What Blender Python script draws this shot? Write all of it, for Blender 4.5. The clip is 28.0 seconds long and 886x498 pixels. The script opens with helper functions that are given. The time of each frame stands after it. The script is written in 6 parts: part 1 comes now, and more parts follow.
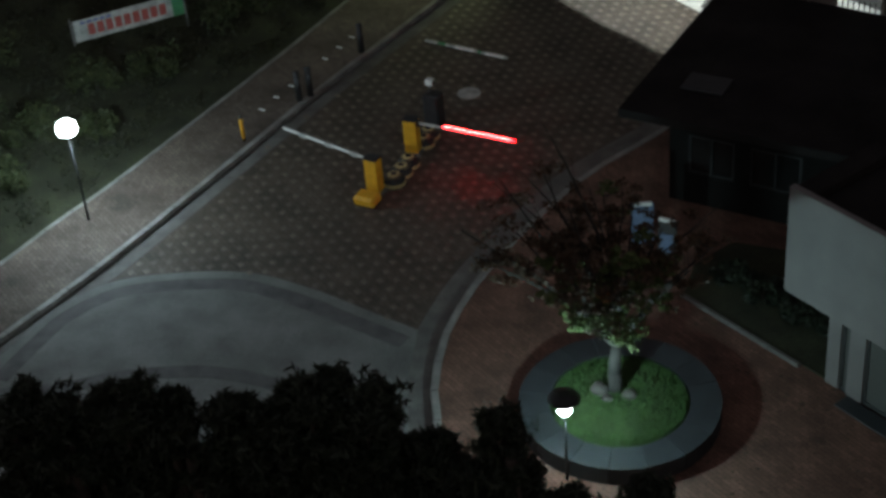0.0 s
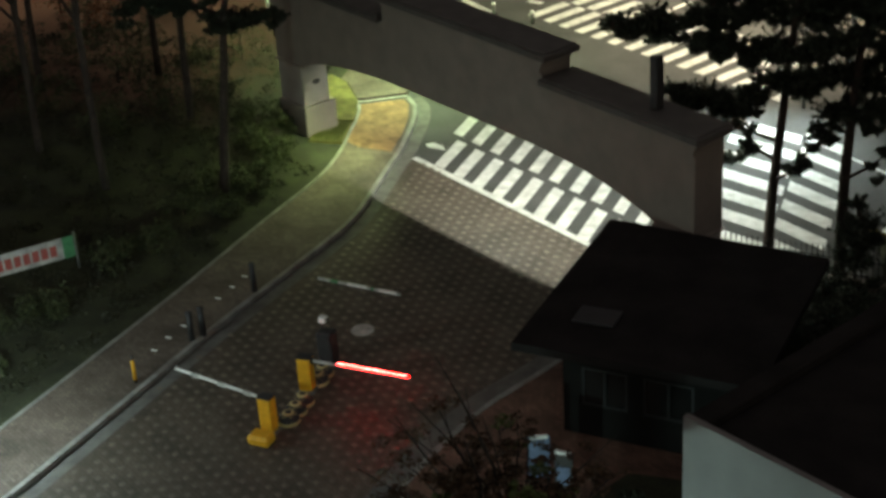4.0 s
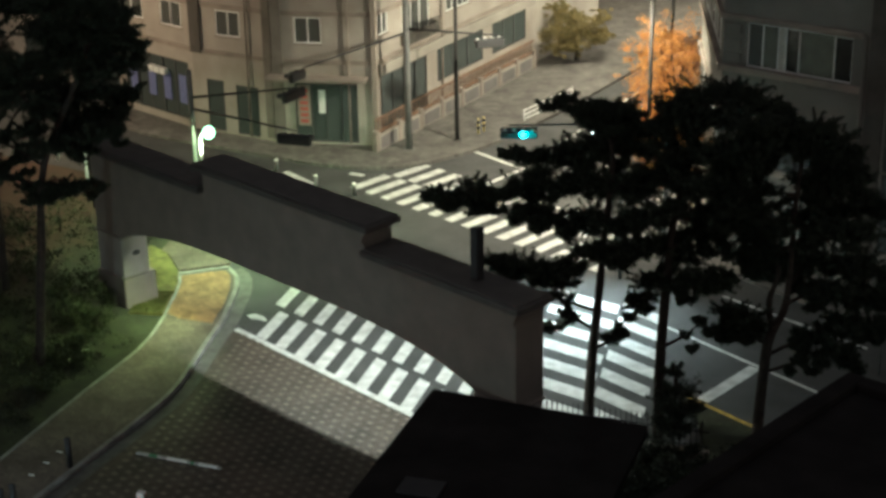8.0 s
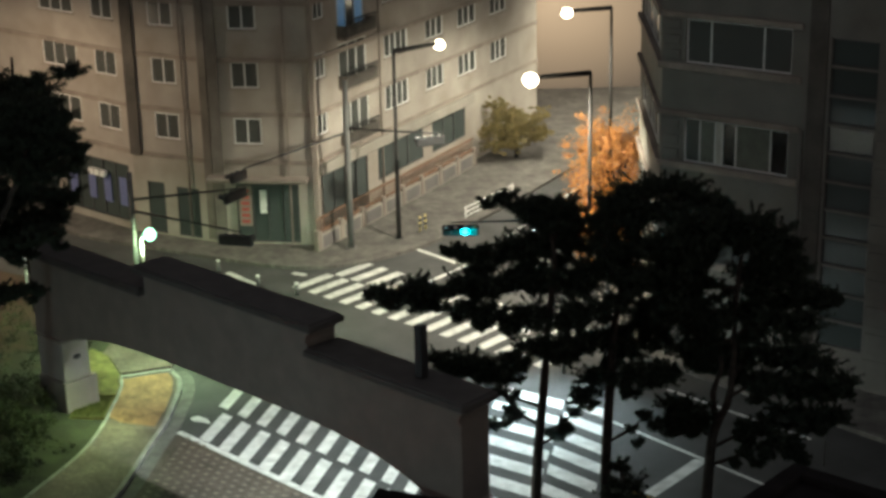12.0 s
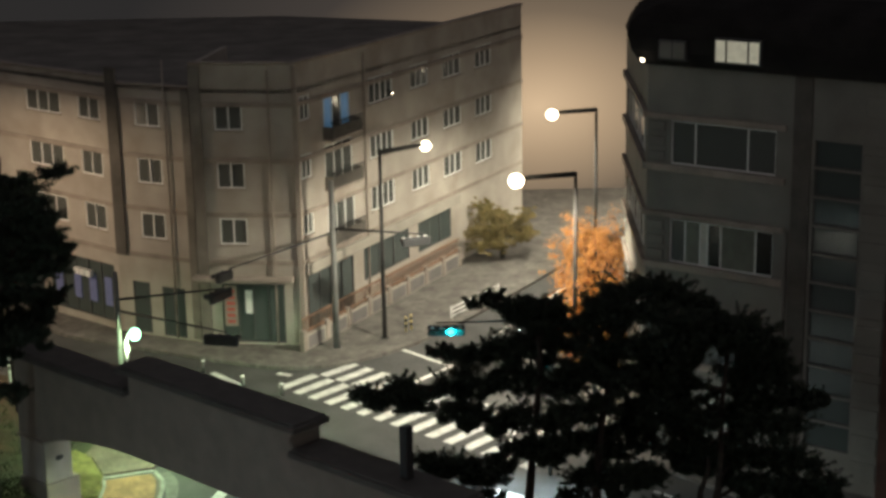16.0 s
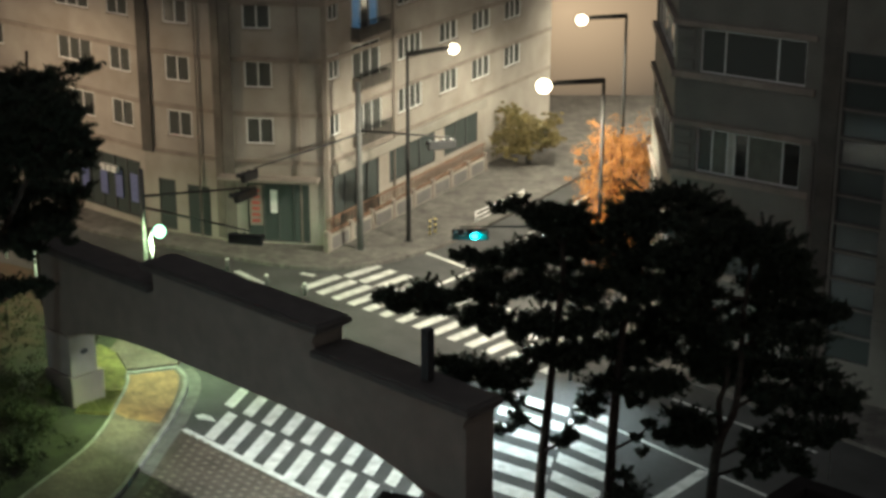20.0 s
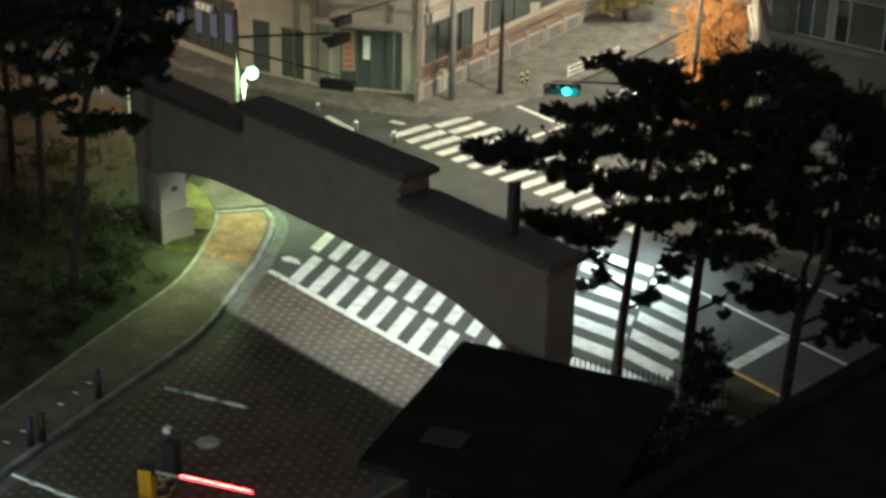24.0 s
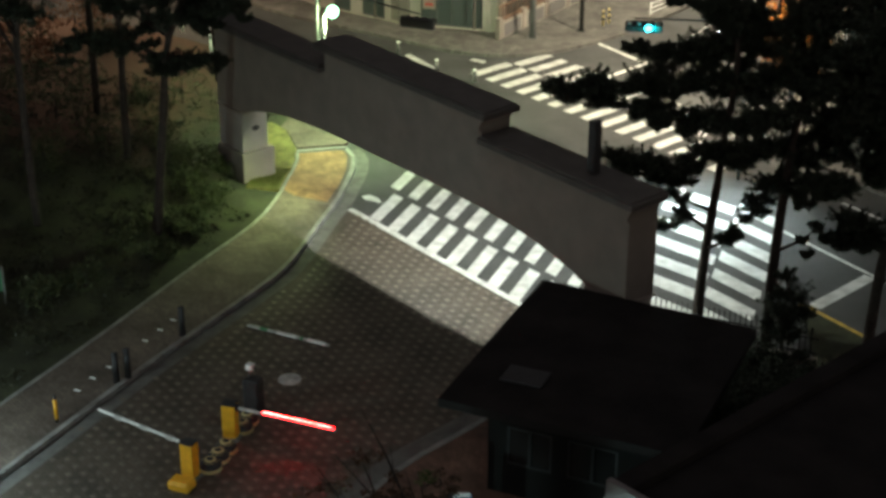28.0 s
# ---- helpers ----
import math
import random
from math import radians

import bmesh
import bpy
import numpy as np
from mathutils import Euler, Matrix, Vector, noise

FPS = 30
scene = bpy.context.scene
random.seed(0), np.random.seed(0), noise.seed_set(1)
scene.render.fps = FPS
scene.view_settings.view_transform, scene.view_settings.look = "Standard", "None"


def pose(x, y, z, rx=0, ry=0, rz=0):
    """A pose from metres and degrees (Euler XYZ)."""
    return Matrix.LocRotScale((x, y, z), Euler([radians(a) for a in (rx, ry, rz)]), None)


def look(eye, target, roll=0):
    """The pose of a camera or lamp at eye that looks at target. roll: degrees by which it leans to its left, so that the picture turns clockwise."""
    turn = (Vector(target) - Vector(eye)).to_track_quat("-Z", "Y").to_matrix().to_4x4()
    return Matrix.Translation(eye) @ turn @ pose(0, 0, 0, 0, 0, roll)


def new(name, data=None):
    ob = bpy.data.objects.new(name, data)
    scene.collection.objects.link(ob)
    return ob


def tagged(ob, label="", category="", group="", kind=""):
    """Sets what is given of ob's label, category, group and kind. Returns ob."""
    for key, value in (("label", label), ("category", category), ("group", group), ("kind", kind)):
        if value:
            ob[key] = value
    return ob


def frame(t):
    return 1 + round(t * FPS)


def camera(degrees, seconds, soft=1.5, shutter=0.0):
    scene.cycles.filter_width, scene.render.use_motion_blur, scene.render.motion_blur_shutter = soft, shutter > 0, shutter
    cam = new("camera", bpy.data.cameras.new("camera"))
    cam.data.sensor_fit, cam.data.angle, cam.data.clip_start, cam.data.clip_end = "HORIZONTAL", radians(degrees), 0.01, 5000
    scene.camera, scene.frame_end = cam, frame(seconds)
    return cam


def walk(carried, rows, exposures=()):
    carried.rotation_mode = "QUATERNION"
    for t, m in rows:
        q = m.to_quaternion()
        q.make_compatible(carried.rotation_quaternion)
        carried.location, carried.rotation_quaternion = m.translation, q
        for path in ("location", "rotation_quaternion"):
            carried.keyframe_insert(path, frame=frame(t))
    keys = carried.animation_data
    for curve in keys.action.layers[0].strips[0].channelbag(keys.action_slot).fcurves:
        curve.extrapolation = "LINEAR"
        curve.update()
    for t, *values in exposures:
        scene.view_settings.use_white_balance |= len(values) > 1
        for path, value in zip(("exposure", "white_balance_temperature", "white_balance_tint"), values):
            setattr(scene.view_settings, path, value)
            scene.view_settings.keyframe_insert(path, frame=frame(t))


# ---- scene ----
# A high window over a campus gate at night: the camera stays at one place and turns.
EYE = (0.0, 0.0, 23.5)
cam = camera(30.57, 28.0, soft=3.3)
# seconds, heading to the right of +y, pitch, roll (degrees)
PATH = [
    (0, -14.21, -35.51, -5.28), (0.5, -13.85, -34.41, -5.06), (1, -13.39, -33.14, -4.89), (1.5, -12.84, -31.92, -4.75),
    (2, -12.12, -30.79, -4.57), (2.5, -11.36, -29.81, -4.31), (4.5, -8.18, -26.69, -3.37), (5, -7.20, -25.81, -2.81),
    (5.5, -6.37, -25.00, -2.33), (6, -5.70, -24.01, -2.06), (6.5, -4.81, -23.14, -1.79), (7, -3.81, -22.57, -1.60),
    (7.5, -2.78, -22.15, -1.34), (8, -1.92, -21.74, -1.10), (8.5, -1.20, -21.23, -0.89), (9, -0.72, -20.59, -0.83),
    (9.5, -0.39, -20.12, -0.95), (10, -0.28, -19.70, -1.09), (10.5, -0.22, -19.34, -1.23), (11, 0.00, -19.05, -1.21),
    (11.5, 0.18, -18.64, -1.23), (12, 0.30, -18.33, -1.31), (12.5, 0.20, -18.11, -1.44), (14.5, -0.54, -17.41, -1.40),
    (15, -0.11, -16.78, -1.26), (15.5, 0.37, -15.91, -1.16), (16, 0.90, -14.80, -1.07), (16.5, 1.23, -13.68, -0.97),
    (17, 1.45, -12.99, -0.77), (17.5, 1.62, -12.81, -0.59), (18, 1.51, -13.30, -0.43), (18.5, 1.34, -14.60, -0.32),
    (19, 1.07, -15.96, -0.12), (19.5, 0.62, -17.14, 0.03), (20, -0.04, -18.19, -0.02), (20.5, -0.60, -19.46, -0.08),
    (21, -1.03, -20.33, 0.03), (21.5, -1.36, -21.08, 0.15), (22, -1.67, -21.80, 0.40), (22.5, -2.02, -22.51, 0.76),
    (24.5, -3.78, -23.50, 1.31), (25, -4.37, -23.60, 1.05), (25.5, -5.09, -23.99, 0.86), (26, -5.74, -24.45, 0.69),
    (26.5, -6.29, -25.04, 0.57), (27, -6.53, -25.41, 0.52), (27.5, -6.52, -25.58, 0.35), (28, -6.36, -25.65, 0.21),
]

def aim(heading, pitch, roll):
    return pose(*EYE) @ pose(0, 0, 0, 0, 0, -heading) @ pose(0, 0, 0, 90 + pitch) @ pose(0, 0, 0, 0, 0, roll)


EXPOSURES = [(0, 0.79, 6400, 10), (2, 1.07, 6750, 0), (5, 1.19, 7200, 5), (8, 1.05, 6350, 2), (12, 0.95, 6250, 4), (15, 0.87, 6300, 4),
             (17, 1.11, 6400, 7), (19, 0.97, 6350, 4), (22, 1.07, 6450, 3), (25, 1.19, 6500, 2), (28, 1.21, 6750, 5)]
walk(cam, [(t, aim(h, p, r)) for t, h, p, r in PATH], EXPOSURES)

# ---- world and lights ----
world = bpy.data.worlds.new("night_sky")
scene.world = world
world.use_nodes = True
wn = world.node_tree.nodes
wl = world.node_tree.links
w_tc = wn.new("ShaderNodeTexCoord")
w_sep = wn.new("ShaderNodeSeparateXYZ")
w_ramp = wn.new("ShaderNodeValToRGB")
wl.new(w_tc.outputs["Generated"], w_sep.inputs[0])
wl.new(w_sep.outputs["Z"], w_ramp.inputs[0])
w_ramp.color_ramp.elements[0].position = 0.0
w_ramp.color_ramp.elements[0].color = (0.105, 0.085, 0.064, 1)
w_ramp.color_ramp.elements[1].position = 0.25
w_ramp.color_ramp.elements[1].color = (0.030, 0.028, 0.030, 1)
wl.new(w_ramp.outputs[0], wn["Background"].inputs["Color"])
wn["Background"].inputs["Strength"].default_value = 2.0


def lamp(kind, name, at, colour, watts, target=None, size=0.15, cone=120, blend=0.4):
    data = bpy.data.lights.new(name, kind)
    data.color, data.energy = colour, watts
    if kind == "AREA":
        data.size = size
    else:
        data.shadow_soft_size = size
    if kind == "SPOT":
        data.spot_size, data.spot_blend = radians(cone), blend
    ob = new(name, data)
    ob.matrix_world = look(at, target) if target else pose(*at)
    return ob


WARM = (1.0, 0.89, 0.69)
COOL = (0.80, 0.97, 1.0)
GREEN = (0.70, 1.0, 0.52)
lamp("SPOT", "light_gate_lamp", (-10.77, 58.5, 4.95), GREEN, 1600, (-11.0, 59.8, 0), 0.45, 150, 0.5)
lamp("POINT", "light_garden_lamp_path", (-17.60, 32.17, 2.98), (0.70, 0.94, 1.0), 430, size=0.2)
lamp("POINT", "light_garden_lamp_planter", (-3.90, 23.99, 2.02), (0.62, 0.97, 1.0), 480, size=0.12)
lamp("SPOT", "light_street_lamp", (4.05, 65.7, 8.75), WARM, 4300, (3.6, 69.0, 0), 0.25, 160, 0.45)
lamp("SPOT", "light_street_lamp", (0.30, 73.9, 8.75), WARM, 170, (1.4, 74.3, 0), 0.6, 178, 0.3)
lamp("SPOT", "light_street_lamp", (6.95, 81.2, 8.75), WARM, 2900, (5.6, 81.3, 0), 0.25, 165, 1.0)
lamp("SPOT", "light_street_lamp", (-24.0, 70.0, 8.75), (1.0, 0.74, 0.50), 1650, (-22.0, 72.5, 0), 0.25, 178, 0.3)
# No such lamp is seen; added behind the office to brighten the street end.
lamp("SPOT", "light_street_lamp", (14.0, 92.0, 8.75), WARM, 4000, (10.5, 96.0, 0), 0.3, 160, 1.0)
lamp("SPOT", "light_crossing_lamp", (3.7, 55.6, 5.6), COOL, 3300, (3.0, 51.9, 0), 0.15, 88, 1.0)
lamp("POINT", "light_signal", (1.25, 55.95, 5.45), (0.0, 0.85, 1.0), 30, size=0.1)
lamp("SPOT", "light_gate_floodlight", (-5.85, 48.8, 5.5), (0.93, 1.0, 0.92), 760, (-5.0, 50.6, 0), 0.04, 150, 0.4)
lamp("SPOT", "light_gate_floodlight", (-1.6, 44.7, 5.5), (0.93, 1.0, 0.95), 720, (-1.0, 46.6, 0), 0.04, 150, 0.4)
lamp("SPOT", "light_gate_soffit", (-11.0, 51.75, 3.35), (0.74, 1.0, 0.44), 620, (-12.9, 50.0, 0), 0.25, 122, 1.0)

# ---- materials ----
def mat(name, colour, rough=0.8, metal=0.0, vary=0.25, scale=2.0, fine=40.0, bump=0.15, stain=None, emit=None, power=0.0, by_object=0.0, bricks=None):
    """A surface whose colour varies with broad stains and fine grain, with a fine relief."""
    m = bpy.data.materials.new(name)
    m.use_nodes = True
    n, l = m.node_tree.nodes, m.node_tree.links
    b = n["Principled BSDF"]
    b.inputs["Roughness"].default_value = rough
    b.inputs["Metallic"].default_value = metal
    tc = n.new("ShaderNodeTexCoord")
    big, small = n.new("ShaderNodeTexNoise"), n.new("ShaderNodeTexNoise")
    for tex, s, d in ((big, scale, 5.0), (small, fine, 3.0)):
        tex.inputs["Scale"].default_value = s
        tex.inputs["Detail"].default_value = d
        l.new(tc.outputs["Object"], tex.inputs["Vector"])
    r1 = n.new("ShaderNodeValToRGB")
    dark = [c * (1 - vary) for c in colour] if stain is None else stain
    light = [min(1.0, c * (1 + 0.6 * vary)) for c in colour]
    r1.color_ramp.elements[0].position, r1.color_ramp.elements[1].position = 0.32, 0.68
    r1.color_ramp.elements[0].color, r1.color_ramp.elements[1].color = (*dark, 1), (*light, 1)
    l.new(big.outputs["Fac"], r1.inputs[0])
    mix = n.new("ShaderNodeMix")
    mix.data_type, mix.blend_type = "RGBA", "OVERLAY"
    mix.inputs[0].default_value = min(1.0, vary * 1.6)
    l.new(r1.outputs[0], mix.inputs[6])
    l.new(small.outputs["Fac"], mix.inputs[7])
    out = mix.outputs[2]
    if by_object:
        info = n.new("ShaderNodeObjectInfo")
        hsv = n.new("ShaderNodeHueSaturation")
        mr = n.new("ShaderNodeMapRange")
        mr.inputs[3].default_value, mr.inputs[4].default_value = 1 - by_object, 1 + by_object
        l.new(info.outputs["Random"], mr.inputs[0])
        l.new(mr.outputs[0], hsv.inputs["Value"])
        l.new(out, hsv.inputs["Color"])
        out = hsv.outputs[0]
    if bricks:
        bt = n.new("ShaderNodeTexBrick")
        bt.inputs["Scale"].default_value = 1.0
        bt.inputs["Brick Width"].default_value, bt.inputs["Row Height"].default_value = bricks
        bt.inputs["Mortar Size"].default_value = 0.008
        bt.inputs["Color1"].default_value, bt.inputs["Color2"].default_value = (0.62, 0.62, 0.62, 1), (1.0, 1.0, 1.0, 1)
        bt.inputs["Mortar"].default_value = (0.35, 0.35, 0.35, 1)
        rot = n.new("ShaderNodeMapping")
        rot.inputs["Rotation"].default_value = (0, 0, radians(44))
        l.new(tc.outputs["Object"], rot.inputs["Vector"])
        l.new(rot.outputs[0], bt.inputs["Vector"])
        mul = n.new("ShaderNodeMix")
        mul.data_type, mul.blend_type = "RGBA", "MULTIPLY"
        mul.inputs[0].default_value = 0.9
        l.new(out, mul.inputs[6])
        l.new(bt.outputs["Color"], mul.inputs[7])
        out = mul.outputs[2]
    l.new(out, b.inputs["Base Color"])
    if bump:
        bp = n.new("ShaderNodeBump")
        bp.inputs["Strength"].default_value = bump
        bp.inputs["Distance"].default_value = 0.02
        l.new(small.outputs["Fac"], bp.inputs["Height"])
        l.new(bp.outputs[0], b.inputs["Normal"])
    if emit:
        b.inputs["Emission Color"].default_value = (*emit, 1)
        b.inputs["Emission Strength"].default_value = power
    return m


def leaf_mat(name, colour, other):
    m = bpy.data.materials.new(name)
    m.use_nodes = True
    n, l = m.node_tree.nodes, m.node_tree.links
    b = n["Principled BSDF"]
    geo = n.new("ShaderNodeNewGeometry")
    r = n.new("ShaderNodeValToRGB")
    r.color_ramp.elements[0].color, r.color_ramp.elements[1].color = (*colour, 1), (*other, 1)
    l.new(geo.outputs["Random Per Island"], r.inputs[0])
    l.new(r.outputs[0], b.inputs["Base Color"])
    b.inputs["Roughness"].default_value = 0.65
    b.inputs["Subsurface Weight"].default_value = 0.0
    return m


def glass_mat(name, colour=(0.085, 0.088, 0.082), rough=0.12):
    m = bpy.data.materials.new(name)
    m.use_nodes = True
    b = m.node_tree.nodes["Principled BSDF"]
    b.inputs["Base Color"].default_value = (*colour, 1)
    b.inputs["Roughness"].default_value = rough
    b.inputs["IOR"].default_value = 1.5
    return m


ASPHALT = mat("asphalt", (0.055, 0.055, 0.054), 0.8, vary=0.3, scale=0.6, fine=60, bump=0.35)
PAVER_DARK = mat("dark_paver", (0.098, 0.078, 0.060), 0.7, vary=0.35, scale=0.7, fine=30, bump=0.4, bricks=(0.24, 0.12))
PAVER_LIGHT = mat("light_paver", (0.116, 0.091, 0.069), 0.5, vary=0.35, scale=3, fine=50, bump=0.25, by_object=0.2)
RED_PAVER = mat("red_paver", (0.185, 0.094, 0.066), 0.85, vary=0.4, scale=1.2, fine=28, bump=0.4, bricks=(0.22, 0.11))
WALK_PAVER = mat("walk_paver", (0.150, 0.118, 0.095), 0.8, vary=0.4, scale=0.8, fine=24, bump=0.4, bricks=(0.22, 0.11))
ORANGE_PAVER = mat("orange_paver", (0.34, 0.185, 0.085), 0.8, vary=0.4, scale=1.6, fine=24, bump=0.4, bricks=(0.22, 0.11))
RING_STONE = mat("dark_ring_blocks", (0.098, 0.098, 0.097), 0.85, vary=0.3, scale=2, fine=40, bump=0.2)
DARK_STONE = mat("dark_granite", (0.024, 0.027, 0.030), 0.6, vary=0.25, scale=2, fine=60, bump=0.15, by_object=0.12)
FAR_PAVE = mat("far_pavement_blocks", (0.155, 0.143, 0.13), 0.85, vary=0.3, scale=0.9, fine=35, bump=0.3, bricks=(0.3, 0.3))
CONCRETE = mat("concrete", (0.155, 0.157, 0.152), 0.85, vary=0.3, scale=0.9, fine=35, bump=0.3)
KERB_STONE = mat("kerb_stone", (0.215, 0.21, 0.198), 0.75, vary=0.3, scale=3, fine=60, bump=0.2, by_object=0.12)
GUTTER = mat("gutter_concrete", (0.125, 0.12, 0.112), 0.85, vary=0.3, scale=2, fine=40, bump=0.2)
ROAD_PAINT = mat("road_paint", (0.60, 0.60, 0.58), 0.55, vary=0.22, scale=2.2, fine=45, bump=0.1, stain=(0.40, 0.40, 0.385))
OLD_PAINT = mat("worn_road_paint", (0.42, 0.42, 0.40), 0.65, vary=0.4, scale=2.5, fine=30, bump=0.1)
YELLOW_PAINT = mat("yellow_road_paint", (0.60, 0.38, 0.06), 0.6, vary=0.3, scale=3, fine=30, bump=0.1)
SOIL = mat("hill_soil", (0.030, 0.033, 0.015), 0.95, vary=0.5, scale=1.2, fine=14, bump=0.6)
# Lighter copy of the gate granite, for the lamplight on the piers.
GATE_STONE_LIT = mat("gate_granite_lit", (0.31, 0.285, 0.26), 0.7, vary=0.15, scale=1.3, fine=50, bump=0.12)
GATE_STONE = mat("gate_granite", (0.225, 0.195, 0.168), 0.7, vary=0.13, scale=1.3, fine=50, bump=0.12, by_object=0.08)
GATE_ROOF = mat("gate_roof_metal", (0.082, 0.076, 0.070), 0.6, vary=0.2, scale=2, fine=30, bump=0.08)
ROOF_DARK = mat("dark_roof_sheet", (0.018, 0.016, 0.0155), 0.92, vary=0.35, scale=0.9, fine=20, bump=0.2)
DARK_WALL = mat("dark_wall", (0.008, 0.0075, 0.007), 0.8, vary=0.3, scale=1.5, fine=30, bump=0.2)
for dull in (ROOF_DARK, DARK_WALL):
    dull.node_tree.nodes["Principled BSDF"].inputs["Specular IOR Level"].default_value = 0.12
WHITE_PANEL = mat("pale_stone_panel", (0.150, 0.138, 0.133), 0.7, vary=0.12, scale=1.2, fine=40, bump=0.08, by_object=0.05)
FACADE = mat("facade_plaster", (0.345, 0.312, 0.275), 0.9, vary=0.2, scale=0.5, fine=25, bump=0.15, stain=(0.265, 0.23, 0.198))
FACADE_BAND = mat("facade_band", (0.26, 0.22, 0.19), 0.9, vary=0.25, scale=0.8, fine=25, bump=0.1)
FACADE_TILE = mat("facade_tile", (0.30, 0.275, 0.24), 0.75, vary=0.15, scale=0.6, fine=20, bump=0.1)
OFFICE_STONE = mat("office_stone", (0.168, 0.158, 0.140), 0.75, vary=0.2, scale=0.6, fine=20, bump=0.12)
# Dark facade tone; on the office it also paints a recess's shade.
FACADE_DARK = mat("facade_dark_tone", (0.09, 0.08, 0.07), 0.9, vary=0.3, scale=1, fine=25, bump=0.1)
FACADE_DULL = mat("facade_dull_tone", (0.165, 0.148, 0.128), 0.9, vary=0.3, scale=0.8, fine=25, bump=0.1)
BROWN_RAIL = mat("rusty_brown_railing", (0.20, 0.115, 0.075), 0.7, vary=0.3, scale=4, fine=40, bump=0.05)
BLIND = mat("pale_window_blind", (0.46, 0.45, 0.40), 0.9, vary=0.12, scale=3, fine=30, bump=0.05)
BLIND_GREY = mat("grey_green_blind", (0.135, 0.14, 0.115), 0.9, vary=0.2, scale=2, fine=30, bump=0.05)
BRICK_RED = mat("dark_brick_cladding", (0.075, 0.034, 0.025), 0.85, vary=0.35, scale=1, fine=18, bump=0.3)
FRAME_WHITE = mat("white_window_frame", (0.72, 0.72, 0.70), 0.5, vary=0.1, scale=4, fine=40, bump=0.03)
FRAME_DARK = mat("dark_frame", (0.05, 0.05, 0.05), 0.5, vary=0.15, scale=4, fine=40, bump=0.03)
GLASS = glass_mat("dark_window_glass")
GLASS_BLACK = glass_mat("black_window_glass", (0.012, 0.012, 0.012), 0.15)
GLASS_GREEN = glass_mat("greenish_glass", (0.06, 0.072, 0.07), 0.12)
STEEL_DARK = mat("dark_painted_steel", (0.035, 0.035, 0.037), 0.5, 0.3, vary=0.2, scale=5, fine=50, bump=0.04)
STEEL_GREY = mat("grey_galvanised_steel", (0.17, 0.17, 0.165), 0.45, 0.6, vary=0.2, scale=4, fine=50, bump=0.05)
POLE_PAINT = mat("grey_pole_paint", (0.028, 0.027, 0.026), 0.85, 0.0, vary=0.25, scale=4, fine=50, bump=0.05)
BLACK_PAINT = mat("black_lamp_paint", (0.012, 0.012, 0.013), 0.6, 0.0, vary=0.2, scale=4, fine=50, bump=0.03)
ROOF_PALE = mat("weathered_flat_roof", (0.16, 0.145, 0.13), 0.95, vary=0.35, scale=0.5, fine=12, bump=0.2)
BOARD_BLUE = mat("faded_blue_board", (0.14, 0.189, 0.294), 0.5, vary=0.3, scale=5, fine=30, bump=0.02)
YELLOW = mat("yellow_enamel", (0.72, 0.36, 0.02), 0.5, vary=0.15, scale=5, fine=40, bump=0.04)
YELLOW_PALE = mat("faded_yellow_sleeve", (0.55, 0.45, 0.20), 0.6, vary=0.2, scale=5, fine=40, bump=0.04)
BLACK_RUBBER = mat("black_rubber", (0.025, 0.025, 0.025), 0.8, vary=0.2, scale=6, fine=50, bump=0.1)
WHITE_PAINT = mat("white_enamel", (0.75, 0.75, 0.73), 0.45, vary=0.1, scale=5, fine=50, bump=0.03)
GREEN_PAINT = mat("green_enamel", (0.06, 0.22, 0.10), 0.5, vary=0.2, scale=4, fine=40, bump=0.03)
RED_PRINT = mat("red_print", (0.36, 0.075, 0.06), 0.6, vary=0.15, scale=5, fine=40, bump=0.02)
BLUE_PRINT = mat("blue_print", (0.15, 0.17, 0.34), 0.5, vary=0.2, scale=5, fine=40, bump=0.02)
BARK = mat("pine_bark", (0.040, 0.030, 0.024), 0.95, vary=0.5, scale=5, fine=25, bump=0.7)
BARK_PALE = mat("grey_bark", (0.032, 0.029, 0.026), 0.95, vary=0.4, scale=6, fine=25, bump=0.6)
NEEDLES = leaf_mat("pine_needles", (0.008, 0.014, 0.007), (0.020, 0.030, 0.012))
LEAVES = leaf_mat("broad_leaves", (0.032, 0.060, 0.012), (0.085, 0.110, 0.024))
LEAVES_DARK = leaf_mat("shrub_leaves", (0.022, 0.036, 0.011), (0.058, 0.066, 0.020))
LEAVES_COVER = leaf_mat("ground_cover_leaves", (0.012, 0.016, 0.007), (0.038, 0.036, 0.014))
LEAVES_RED = leaf_mat("brown_leaves", (0.034, 0.020, 0.010), (0.080, 0.042, 0.016))
LEAVES_ORANGE = leaf_mat("autumn_leaves", (0.24, 0.085, 0.016), (0.36, 0.16, 0.034))
LEAVES_RUST = leaf_mat("rusty_leaves", (0.10, 0.036, 0.012), (0.19, 0.075, 0.022))
GRASS_OLIVE = leaf_mat("olive_grass", (0.075, 0.085, 0.020), (0.150, 0.150, 0.042))
LEAVES_GOLD = leaf_mat("golden_leaves", (0.10, 0.085, 0.03), (0.20, 0.15, 0.055))
GRASS = leaf_mat("lawn_grass", (0.032, 0.078, 0.018), (0.075, 0.140, 0.038))
LAWN = mat("lawn_turf", (0.150, 0.135, 0.042), 0.95, vary=0.45, scale=2.5, fine=26, bump=0.6)
GRASS_BED = mat("grass_bed", (0.045, 0.075, 0.022), 0.95, vary=0.5, scale=3, fine=30, bump=0.6)
BULB_COOL = mat("lit_globe_cool", (0.9, 0.95, 1.0), 0.4, vary=0, bump=0, emit=(0.80, 0.96, 1.0), power=12)
